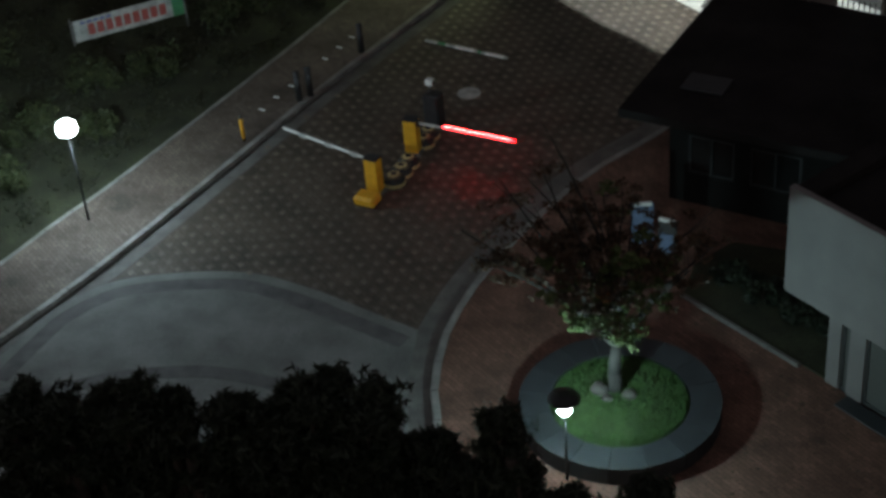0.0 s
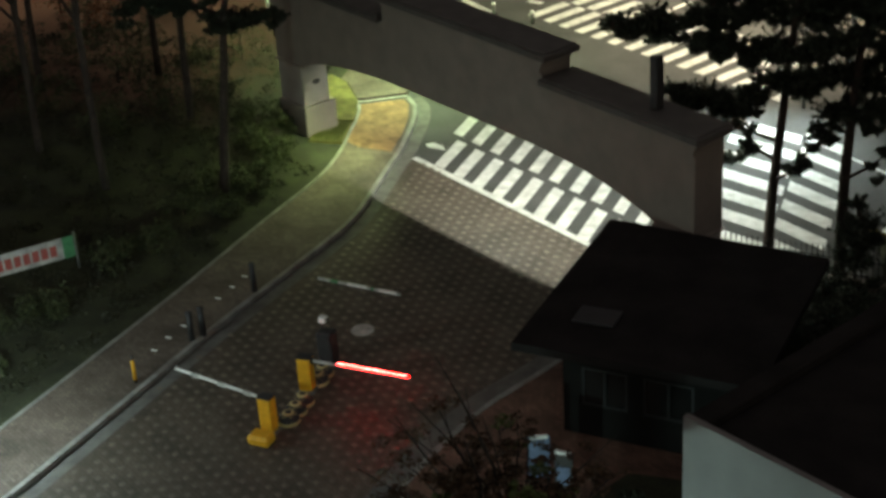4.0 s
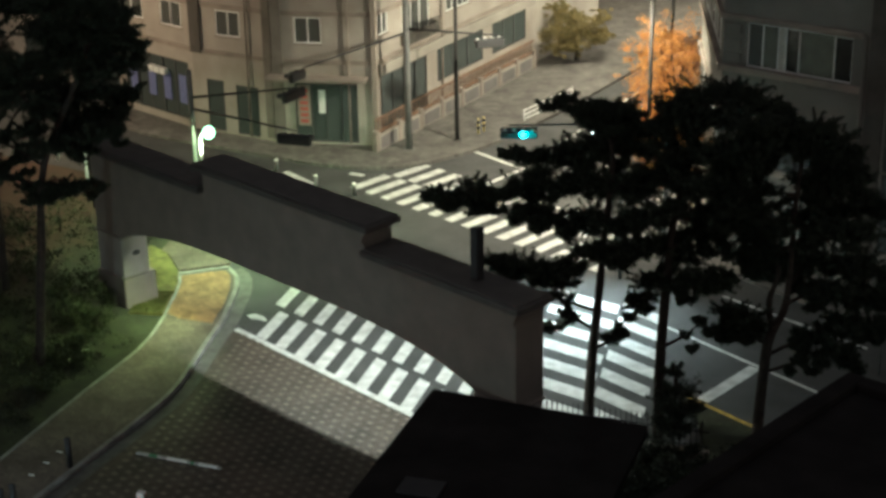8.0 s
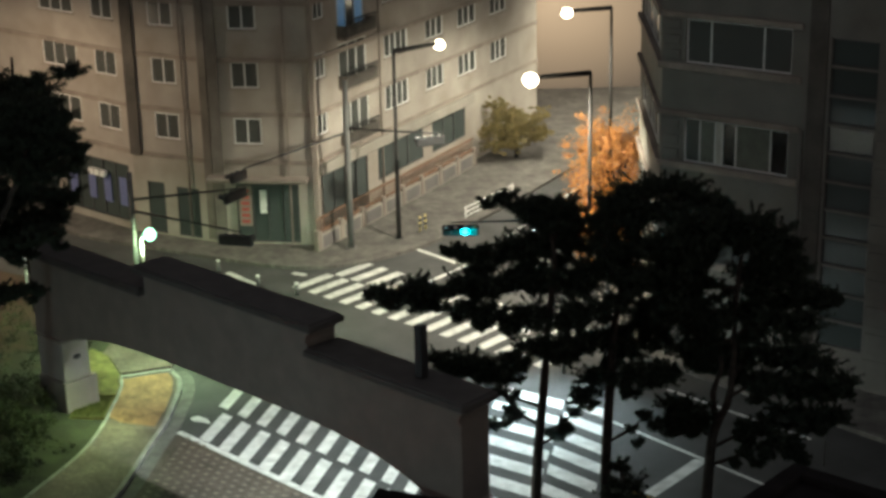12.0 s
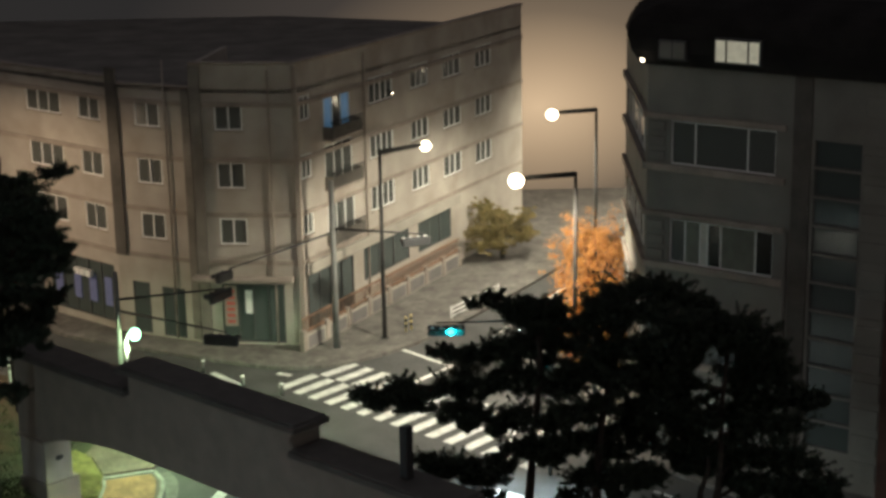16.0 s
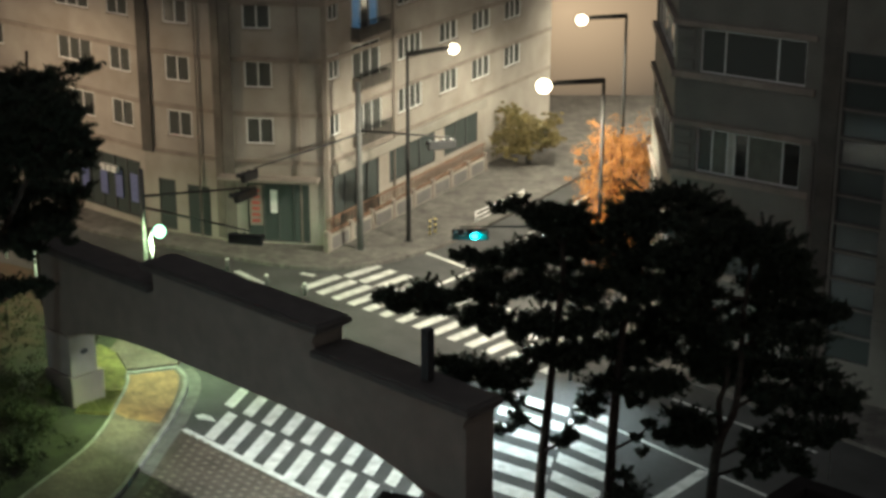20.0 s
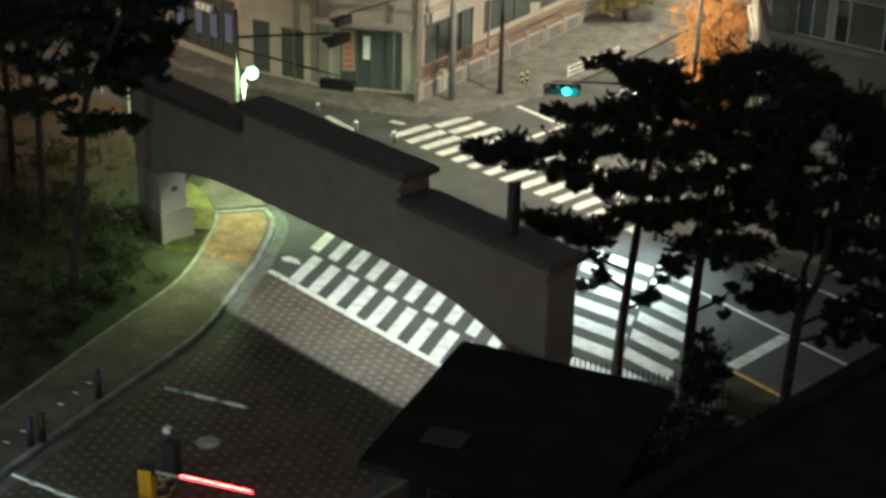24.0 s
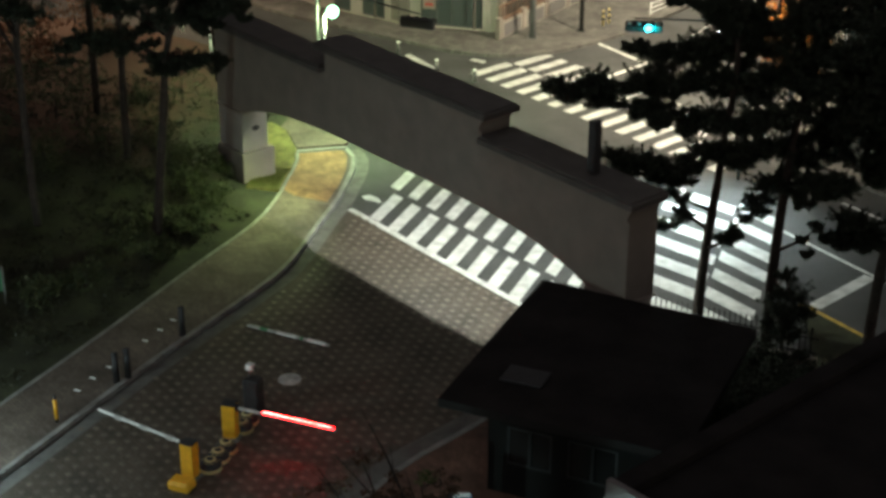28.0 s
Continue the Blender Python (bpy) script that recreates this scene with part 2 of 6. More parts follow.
BULB_GREEN = mat("lit_globe_green", (0.9, 1.0, 0.9), 0.4, vary=0, bump=0, emit=(0.40, 1.0, 0.60), power=2.6)
BULB_WARM = mat("lit_lens_warm", (1.0, 0.9, 0.8), 0.4, vary=0, bump=0, emit=(1.0, 0.84, 0.60), power=5)
SIGNAL_ON = mat("lit_signal_lens", (0.1, 0.8, 0.8), 0.3, vary=0, bump=0, emit=(0.05, 0.82, 1.0), power=7.0)
LED_RED = mat("lit_red_led", (0.8, 0.05, 0.05), 0.4, vary=0, bump=0, emit=(1.0, 0.0008, 0.002), power=24)
LED_CORE = mat("lit_led_bead", (0.9, 0.5, 0.5), 0.4, vary=0, bump=0, emit=(1.0, 0.30, 0.28), power=9)
LENS_OFF = mat("dark_signal_lens", (0.04, 0.035, 0.03), 0.25, vary=0.1, scale=8, fine=50, bump=0)
ROOM_LIT = mat("lit_room_blind", (0.6, 0.58, 0.5), 0.8, vary=0.15, scale=3, fine=20, bump=0, emit=(1.0, 0.90, 0.66), power=0.12)
ROOM_TV = mat("lit_room_screen", (0.3, 0.4, 0.6), 0.8, vary=0.1, scale=3, fine=20, bump=0, emit=(0.18, 0.50, 0.82), power=0.05)
ROOM_DARK = mat("unlit_room", (0.07, 0.068, 0.065), 0.9, vary=0.3, scale=1, fine=15, bump=0)


# ---- building blocks ----
def thing(name, at=(0, 0, 0), turn=0.0, label="", category="", group="", kind=""):
    e = new(name)
    e.empty_display_size = 0.2
    e.matrix_world = pose(*at, 0, 0, turn)
    return tagged(e, label, category, group, kind)


def part(name, bm, material, parent=None, label=""):
    me = bpy.data.meshes.new(name)
    bm.to_mesh(me)
    bm.free()
    me.materials.append(material)
    ob = new(name, me)
    ob.parent = parent
    return tagged(ob, label)


def solo(name, bm, material, label="", category="", group="", kind="", at=(0, 0, 0), turn=0.0):
    ob = part(name, bm, material)
    ob.matrix_world = pose(*at, 0, 0, turn)
    return tagged(ob, label, category, group, kind)


def box(bm, x0, x1, y0, y1, z0, z1, bevel=0.0, m=None):
    vs = [bm.verts.new((x, y, z)) for z in (z0, z1) for y in (y0, y1) for x in (x0, x1)]
    faces = [bm.faces.new([vs[i] for i in f]) for f in ((0, 2, 3, 1), (4, 5, 7, 6), (0, 1, 5, 4), (2, 6, 7, 3), (0, 4, 6, 2), (1, 3, 7, 5))]
    if bevel:
        edges = list({e for f in faces for e in f.edges})
        out = bmesh.ops.bevel(bm, geom=edges, offset=bevel, segments=1, affect="EDGES")
        vs = list({v for f in out["faces"] for v in f.verts} | {v for v in vs if v.is_valid})
    if m is not None:
        bmesh.ops.transform(bm, matrix=m, verts=vs)
    return bm


def B(*args, **kw):
    return box(bmesh.new(), *args, **kw)


def tube(bm, p, q, r0, r1=None, seg=10, caps=True):
    p, q = Vector(p), Vector(q)
    r1 = r0 if r1 is None else r1
    rot = (q - p).to_track_quat("Z", "Y")
    rings = []
    for c, r in ((p, r0), (q, r1)):
        rings.append([bm.verts.new(c + rot @ Vector((r * math.cos(a), r * math.sin(a), 0))) for a in (2 * math.pi * i / seg for i in range(seg))])
    for i in range(seg):
        j = (i + 1) % seg
        f = bm.faces.new((rings[0][i], rings[0][j], rings[1][j], rings[1][i]))
        f.smooth = seg > 6
    if caps:
        bm.faces.new(rings[0][::-1])
        bm.faces.new(rings[1])
    return bm


def T(*args, **kw):
    return tube(bmesh.new(), *args, **kw)


def lathe(bm, profile, centre=(0, 0, 0), seg=20):
    """A turned solid from (radius, height) pairs."""
    rings = []
    for r, z in profile:
        r = max(r, 0.0005)
        rings.append([bm.verts.new((centre[0] + r * math.cos(a), centre[1] + r * math.sin(a), centre[2] + z)) for a in (2 * math.pi * i / seg for i in range(seg))])
    for a, b in zip(rings, rings[1:]):
        for i in range(seg):
            j = (i + 1) % seg
            f = bm.faces.new((a[i], a[j], b[j], b[i]))
            f.smooth = True
    bm.faces.new(rings[0][::-1])
    bm.faces.new(rings[-1])
    return bm


def prism(poly, z0, z1):
    bm = bmesh.new()
    lo = [bm.verts.new((x, y, z0)) for x, y in poly]
    hi = [bm.verts.new((x, y, z1)) for x, y in poly]
    bm.faces.new(lo[::-1])
    bm.faces.new(hi)
    for i in range(len(poly)):
        j = (i + 1) % len(poly)
        bm.faces.new((lo[i], lo[j], hi[j], hi[i]))
    bmesh.ops.recalc_face_normals(bm, faces=bm.faces)
    return bm


def smooth_line(points, n=8):
    """A Catmull-Rom line through the points."""
    pts = [Vector(p) for p in points]
    pts = [2 * pts[0] - pts[1]] + pts + [2 * pts[-1] - pts[-2]]
    out = []
    for a, b, c, d in zip(pts, pts[1:], pts[2:], pts[3:]):
        for i in range(n):
            t = i / n
            out.append(0.5 * (2 * b + (c - a) * t + (2 * a - 5 * b + 4 * c - d) * t * t + (3 * b - a - 3 * c + d) * t ** 3))
    out.append(pts[-2])
    return out


def offset_line(line, d):
    """The line moved d metres to its left."""
    out = []
    for i, p in enumerate(line):
        a, b = line[max(0, i - 1)], line[min(len(line) - 1, i + 1)]
        u = (b - a).normalized()
        out.append(Vector((p.x - u.y * d, p.y + u.x * d)))
    return out


def strip(left, right, z0, z1):
    """A slab between two lines of equal length."""
    return prism([(p.x, p.y) for p in left] + [(p.x, p.y) for p in reversed(right)], z0, z1)


def kerb_stones(line, width, z0, z1, parent, material, step=1.0, name="kerb_stone"):
    """Single stones along a line, with open joints."""
    length, acc, marks = 0.0, 0.0, [line[0]]
    for a, b in zip(line, line[1:]):
        seg = (b - a).length
        while acc + seg >= step:
            k = (step - acc) / seg
            a = a.lerp(b, k)
            seg = (b - a).length
            marks.append(a.copy())
            acc = 0.0
        acc += seg
    for a, b in zip(marks, marks[1:]):
        d = b - a
        bm = B(0.006, d.length - 0.006, -width / 2, width / 2, z0, z1, bevel=0.02)
        ob = part(name, bm, material, parent)
        ob.matrix_world = pose(a.x, a.y, 0, 0, 0, math.degrees(math.atan2(d.y, d.x)))


def leaves_mesh(name, material, parent, clumps, per, size, seed, long=1.0, flat=0.0, label="", wide=0.5):
    """Many small leaf blades in clumps (x, y, z, rx, ry, rz)."""
    rng = np.random.default_rng(seed)
    cl = np.repeat(np.array(clumps, float), int(per), axis=0)
    n = len(cl)
    d = rng.normal(size=(n, 3))
    d /= np.linalg.norm(d, axis=1)[:, None]
    rad = rng.uniform(0.25, 1.0, n) ** 0.5 * rng.uniform(0.75, 1.15, n)
    c = d * rad[:, None] * cl[:, 3:] + cl[:, :3]
    u = rng.normal(size=(n, 3))
    u[:, 2] = u[:, 2] * (1 - flat) + 0.25
    u /= np.linalg.norm(u, axis=1)[:, None]
    w = np.cross(u, rng.normal(size=(n, 3)))
    w /= np.linalg.norm(w, axis=1)[:, None]
    s = size * rng.uniform(0.6, 1.3, n)[:, None]
    vs = np.stack([c - u * s * long, c + w * s * wide, c + u * s * long, c - w * s * wide], 1).reshape(-1, 3)
    fs = np.arange(n * 4).reshape(-1, 4)
    me = bpy.data.meshes.new(name)
    me.from_pydata(vs.tolist(), [], fs.tolist())
    me.materials.append(material)
    ob = new(name, me)
    ob.parent = parent
    return tagged(ob, label)


def limb_chain(bm, points, r0, r1, seg=8):
    n = len(points) - 1
    for i in range(n):
        a, b = r0 + (r1 - r0) * i / n, r0 + (r1 - r0) * (i + 1) / n
        tube(bm, points[i], points[i + 1], a, b, seg, caps=i in (0, n - 1))
    return bm


def wall_cells(length, z0, z1, holes, thick=0.25, x0=0.0):
    """A wall in its own x-z plane with openings (x0, x1, z0, z1) that go through it."""
    xs = sorted({x0, length, *[v for h in holes for v in h[:2]]})
    zs = sorted({z0, z1, *[v for h in holes for v in h[2:4]]})
    bm = bmesh.new()
    grid = {}
    nx, nz = len(xs) - 1, len(zs) - 1
    solid = [[not any(h[0] - 1e-6 <= (xs[i] + xs[i + 1]) / 2 <= h[1] and h[2] <= (zs[k] + zs[k + 1]) / 2 <= h[3] for h in holes) for k in range(nz)] for i in range(nx)]

    def vert(i, k, y):
        if (i, k, y) not in grid:
            grid[i, k, y] = bm.verts.new((xs[i], y, zs[k]))
        return grid[i, k, y]

    def ok(i, k):
        return 0 <= i < nx and 0 <= k < nz and solid[i][k]

    for i in range(nx):
        for k in range(nz):
            if not solid[i][k]:
                continue
            bm.faces.new((vert(i, k, 0), vert(i + 1, k, 0), vert(i + 1, k + 1, 0), vert(i, k + 1, 0)))
            bm.faces.new((vert(i, k, thick), vert(i, k + 1, thick), vert(i + 1, k + 1, thick), vert(i + 1, k, thick)))
            if not ok(i - 1, k):
                bm.faces.new((vert(i, k, 0), vert(i, k + 1, 0), vert(i, k + 1, thick), vert(i, k, thick)))
            if not ok(i + 1, k):
                bm.faces.new((vert(i + 1, k, 0), vert(i + 1, k, thick), vert(i + 1, k + 1, thick), vert(i + 1, k + 1, 0)))
            if not ok(i, k - 1):
                bm.faces.new((vert(i, k, 0), vert(i, k, thick), vert(i + 1, k, thick), vert(i + 1, k, 0)))
            if not ok(i, k + 1):
                bm.faces.new((vert(i, k + 1, 0), vert(i + 1, k + 1, 0), vert(i + 1, k + 1, thick), vert(i, k + 1, thick)))
    return bm


def window_in(parent, x0, x1, z0, z1, bars=1, frame=FRAME_WHITE, glass=GLASS, fr=0.06, back=None, y=0.06, m=None, sill=True):
    """A window in a wall opening: frame, mullions, one pane to each light, sill."""
    bm = wall_cells(x1, z0, z1, [(x0 + fr, x1 - fr, z0 + fr, z1 - fr)], 0.1, x0=x0)
    bmesh.ops.translate(bm, vec=(0, y - 0.05, 0), verts=bm.verts)
    cuts = [x0 + fr + (x1 - x0 - 2 * fr) * i / (bars + 1) for i in range(bars + 2)]
    w = part("window", bm, frame, parent)
    for c in cuts[1:-1]:
        part("mullion", B(c - fr / 2, c + fr / 2, y - 0.046, y + 0.046, z0 + fr, z1 - fr), frame, w)
    for i, (a, b) in enumerate(zip(cuts, cuts[1:])):
        part("pane", B(a, b, y + (0.012 if i % 2 else -0.012) - 0.004, y + (0.012 if i % 2 else -0.012) + 0.004, z0 + fr, z1 - fr), glass if back is None or i % 2 else back, w)
    if sill:
        part("sill", B(x0 - 0.06, x1 + 0.06, -0.07, 0.0, z0 - 0.07, z0, bevel=0.01), FACADE_BAND, w)
    return w


# ---- ground, roads and pavements ----
def raised(points, z):
    """Plan points of an edge that lies z above the ground, seen from the eye."""
    k = 1 - z / EYE[2]
    return [Vector((x * k, y * k)) for x, y in points]


GX, GY = Vector((0.72, -0.694)), Vector((0.694, 0.72))
GATE = Vector((-13.13, 52.87))
GATE_TURN = math.degrees(math.atan2(GX.y, GX.x))

solo("ground", B(-1500, 1500, -1500, 1500, -0.6, 0.0), ASPHALT, "dark asphalt ground of road and yard", "ground", kind="structure")

kerb_line = smooth_line(raised([(-10.24, 57.08), (-9.85, 56.35), (-9.67, 55.15), (-9.71, 53.58), (-9.78, 52.09), (-9.98, 50.81), (-10.18, 49.1), (-10.52, 46.78), (-11.2, 44.85),
                                (-12.2, 42.45), (-13.38, 39.58), (-14.89, 35.47), (-15.74, 33.19), (-16.7, 30.68), (-18.12, 27.55), (-20.3, 23.0)], 0.15))
kerb_line = offset_line(kerb_line, 0.12)
back_line = smooth_line(raised([(-12.02, 56.71), (-11.79, 55.45), (-11.82, 53.87), (-11.87, 51.98), (-12.23, 49.79), (-13.28, 46.81), (-14.25, 43.9),
                                (-15.2, 41.06), (-17.72, 34.2), (-18.59, 32.28), (-19.34, 30.32), (-22.0, 24.0)], 0.15))
walk_left = solo("pavement", strip(kerb_line, back_line, 0.0, 0.15), WALK_PAVER, "brown block-paved footpath curving to the gate", "pavement", kind="structure")
verge = [p for p in back_line if 52.3 < p.y < 57.0]
solo("lawn", strip(offset_line(verge, -0.03), offset_line(verge, -1.25), 0.05, 0.235), LAWN, "bright strip of lawn between the footpath and the gate pier", "lawn", kind="structure")
solo("lawn", prism([(-11.70, 54.2), (-11.86, 56.1), (-12.66, 58.0), (-13.4, 58.75), (-14.6, 57.6), (-13.1, 55.2), (-12.6, 54.2)], 0.05, 0.30), LAWN, "rounded end of the lawn behind the gate pier", "lawn", kind="structure")
solo("pavement", prism([(-11.93, 56.5), (-10.12, 57.1), (-9.95, 60.5), (-11.4, 63.0), (-13.3, 61.2), (-13.3, 58.9), (-12.6, 58.1)], 0.05, 0.185), WALK_PAVER, "leaf-strewn brown paving behind the gate", "pavement", kind="structure")
gut = offset_line(kerb_line, 0.55)
solo("gutter", strip(offset_line(kerb_line, 0.09), gut, 0.0, 0.012), GUTTER, "pale concrete gutter along the footpath", "gutter", kind="structure")

right_kerb = smooth_line(raised([(-6.2, 21.0), (-6.85, 25.09), (-7.21, 26.44), (-7.36, 28.01), (-7.28, 29.28), (-6.85, 31.12), (-5.9, 33.6), (-4.85, 35.7), (-3.25, 37.8), (-1.2, 41.0), (0.6, 42.6)], 0.15))
right_poly = [(p.x, p.y) for p in right_kerb] + [(9.0, 39.0), (24.0, 22.0), (24.0, 5.0), (-6.0, 5.0)]
pave_right = solo("pavement", prism(right_poly, 0.0, 0.15), RED_PAVER, "reddish block pavement littered with leaves round the planter", "pavement", kind="structure")
solo("gutter", strip(offset_line(right_kerb, 0.09), offset_line(right_kerb, 0.75), 0.0, 0.012), GUTTER, "concrete gutter along the yard kerb", "gutter", kind="structure")

paved = [(-9.05, 51.3), (-2.47, 44.7), (-0.6, 42.4)] + [(p.x, p.y) for p in reversed(right_kerb)][2:] + [(-6.0, 20.0), (-24.0, 20.0)] + [(p.x, p.y) for p in reversed(kerb_line)][:-44]
yard = solo("road", prism(paved, 0.0, 0.008), PAVER_DARK, "dark block-paved driveway inside the gate", "road", kind="structure")

arc = smooth_line([(-17.9, 26.0), (-17.5, 27.6), (-17.11, 28.65), (-16.06, 29.78), (-14.32, 30.35), (-12.58, 30.46), (-10.84, 29.94), (-9.41, 29.29), (-8.04, 28.67)])
island_poly = [(p.x, p.y) for p in arc] + [(-7.9, 27.0), (-7.5, 25.0), (-7.1, 20.0), (-20.5, 20.0)]
solo("road", prism(island_poly, 0.0, 0.016), CONCRETE, "grey concrete turning circle with a rounded edge", "road", kind="structure")
solo("road_edge", strip(offset_line(arc, -0.30), offset_line(arc, -0.75), 0.0, 0.022), RING_STONE, "narrow band edging the turning circle", "road edge", kind="structure")
arc2 = smooth_line([(-18.2, 25.0), (-17.24, 25.56), (-15.98, 25.89), (-14.79, 26.42), (-13.53, 26.76), (-12.18, 26.86), (-10.5, 26.5), (-9.2, 25.6)])
solo("road_edge", strip(arc2, offset_line(arc2, -0.42), 0.0, 0.024), RING_STONE, "darker inlaid ring in the turning circle", "road edge", kind="structure")

far_kerb = smooth_line([(-45.0, 98.0), (-19.88, 76.71), (-16.53, 73.79), (-11.04, 70.74), (-6.75, 68.64), (-4.0, 68.69), (-2.01, 69.89), (0.58, 72.61), (5.0, 79.6), (13.0, 94.0)])
solo("pavement", prism([(p.x, p.y) for p in far_kerb] + [(20.0, 112.0), (-45.0, 112.0)], 0.0, 0.15), FAR_PAVE, "grey pavement in front of the corner flats", "pavement", kind="structure")
east_kerb = smooth_line([(14.5, 94.0), (8.6, 77.0), (6.9, 66.0), (7.3, 59.5), (8.6, 56.3), (20.0, 43.3), (40.0, 20.5)])
solo("pavement", prism([(p.x, p.y) for p in east_kerb] + [(60.0, 30.0), (60.0, 112.0), (22.0, 112.0)], 0.0, 0.15), FAR_PAVE, "grey pavement under the office block", "pavement", kind="structure")


def paint(points, name="road_marking", material=ROAD_PAINT, z=0.006, label="white painted road marking", group=""):
    return solo(name, prism(points, 0.001, z), material, label, "road marking", group, "structure")


def painted_line(a, b, width, **kw):
    a, b = Vector(a), Vector(b)
    u = (b - a).normalized()
    w = Vector((-u.y, u.x)) * width / 2
    return paint([tuple(a - w), tuple(b - w), tuple(b + w), tuple(a + w)], **kw)


def zebra(start, period, width, run, count, group, material=ROAD_PAINT, first=0, skip=()):
    s, p, w, r = Vector(start), Vector(period), Vector(width), Vector(run)
    for k in range(first, first + count):
        if k in skip:
            continue
        o = s + p * k
        paint([tuple(o), tuple(o + w), tuple(o + w + r), tuple(o + r)], "crosswalk_stripe", material, label="white crosswalk stripe on asphalt", group=group)


zebra((-8.24, 50.89), (0.747, -0.781), (0.375, -0.36), (0.56, 2.10), 11, "stripes of the gate crossing")
zebra((-7.90, 53.61), (0.747, -0.781), (0.355, -0.34), (0.55, 2.10), 12, "stripes of the gate crossing")
zebra((-6.22, 66.26), (0.70, -0.68), (0.34, -0.34), (1.42, 1.6), 15, "stripes of the street crossing")
zebra((-4.46, 67.76), (0.695, -0.685), (0.34, -0.34), (1.36, 1.5), 15, "stripes of the street crossing")
zebra((3.86, 49.62), (-0.28, -1.36), (-0.145, -0.70), (1.42, -1.52), 8, "stripes of the side crossing", first=-3)
zebra((3.66, 49.20), (-0.28, -1.36), (-0.145, -0.70), (-2.2, 1.62), 8, "stripes of the side crossing", first=-3)
painted_line((-9.03, 51.46), (0.2, 42.15), 0.24, z=0.014, label="white stop line before the crossing")
painted_line((5.2, 52.4), (14.0, 41.9), 0.14, label="white centre line of the side road")
painted_line((8.55, 48.2), (6.55, 45.85), 0.44, label="white stop line of the side road")
painted_line((6.0, 46.25), (10.5, 41.1), 0.14, material=YELLOW_PAINT, label="yellow kerbside line")
painted_line((8.3, 54.1), (12.5, 49.6), 0.14, label="white edge line of the side road")
painted_line((-0.89, 71.05), (1.32, 68.43), 0.22, label="white stop line of the far street")
painted_line((1.32, 68.43), (-1.97, 64.4), 0.22, label="white lane line of the far street")
painted_line((1.32, 68.43), (7.5, 80.5), 0.16, label="white lane line of the far street")
for k in range(5):
    o = Vector((1.5, 76.6)) + Vector((0.62, 1.05)) * k
    painted_line(tuple(o), tuple(o + Vector((1.5, 0.55))), 0.22, label="white hatch stripe of the far street")
# small arrow near the gate crossing
paint([(-8.80, 52.62), (-8.55, 52.78), (-8.18, 52.52), (-8.00, 52.10), (-8.40, 52.28), (-8.62, 52.32)], label="small white arrow painted on asphalt")
paint([(-6.45, 67.95), (-6.25, 68.2), (-5.65, 67.85), (-5.8, 67.6)], label="small white arrow painted on asphalt")

painted_line((-9.25, 68.37), (-7.8, 66.5), 0.32, label="white edge line at the crossing")
# wooded bank beside the footpath; its red patch paints lamp-lit ground beyond
BANK_SOIL = SOIL.copy()
BANK_SOIL.name = "bank_soil_and_lit_red_ground"
def bank_height(x, y, d):
    k = min(1.0, d / 13.0)
    return 0.12 + 2.0 * k * k * (3 - 2 * k) + 0.10 * noise.noise((x * 0.6, y * 0.6, 0.3)) * min(1, d)


bm = bmesh.new()
cols = []
bank_base = back_line[8:]
bank_base = [Vector((-11.6, 66.0)), Vector((-11.9, 60.0))] + bank_base
for i, p in enumerate(bank_base):
    a, b = bank_base[max(0, i - 1)], bank_base[min(len(bank_base) - 1, i + 1)]
    u = (b - a).normalized()
    side = Vector((u.y, -u.x))
    row = []
    for j in range(19):
        d = 26.0 * (j / 18) ** 1.4
        q = p + (side * 0.6 + Vector((-0.97, -0.2)) * 0.4).normalized() * d
        row.append(bm.verts.new((q.x, q.y, bank_height(q.x, q.y, d))))
    cols.append(row)
for r0, r1 in zip(cols, cols[1:]):
    for j in range(18):
        bm.faces.new((r0[j], r0[j + 1], r1[j + 1], r1[j])).smooth = True
bmesh.ops.recalc_face_normals(bm, faces=bm.faces)
if sum(f.normal.z for f in bm.faces) < 0:
    bmesh.ops.reverse_faces(bm, faces=bm.faces)
n, l = BANK_SOIL.node_tree.nodes, BANK_SOIL.node_tree.links
b_tc, b_d, b_n, b_add, b_map, b_mix = n.new("ShaderNodeTexCoord"), n.new("ShaderNodeVectorMath"), n.new("ShaderNodeTexNoise"), n.new("ShaderNodeMath"), n.new("ShaderNodeMapRange"), n.new("ShaderNodeMix")
b_d.operation = "DISTANCE"
b_d.inputs[1].default_value = (-25.0, 60.0, 1.5)
b_n.inputs["Scale"].default_value = 0.7
b_add.operation = "MULTIPLY_ADD"
b_add.inputs[1].default_value = 5.0
l.new(b_tc.outputs["Object"], b_d.inputs[0])
l.new(b_tc.outputs["Object"], b_n.inputs["Vector"])
l.new(b_n.outputs["Fac"], b_add.inputs[0])
l.new(b_d.outputs["Value"], b_add.inputs[2])
l.new(b_add.outputs[0], b_map.inputs[0])
b_map.inputs[1].default_value, b_map.inputs[2].default_value = 10.0, 13.0
b_mix.data_type = "RGBA"
l.new(b_map.outputs[0], b_mix.inputs[0])
# Reddish colour stands in for warm-lit ground behind the bank.
b_mix.inputs[6].default_value = (0.075, 0.037, 0.023, 1)
l.new(n["Principled BSDF"].inputs["Base Color"].links[0].from_socket, b_mix.inputs[7])
l.new(b_mix.outputs[2], n["Principled BSDF"].inputs["Base Color"])
solo("bank", bm, BANK_SOIL, "dark wooded bank of soil and ground cover", "bank", kind="structure")

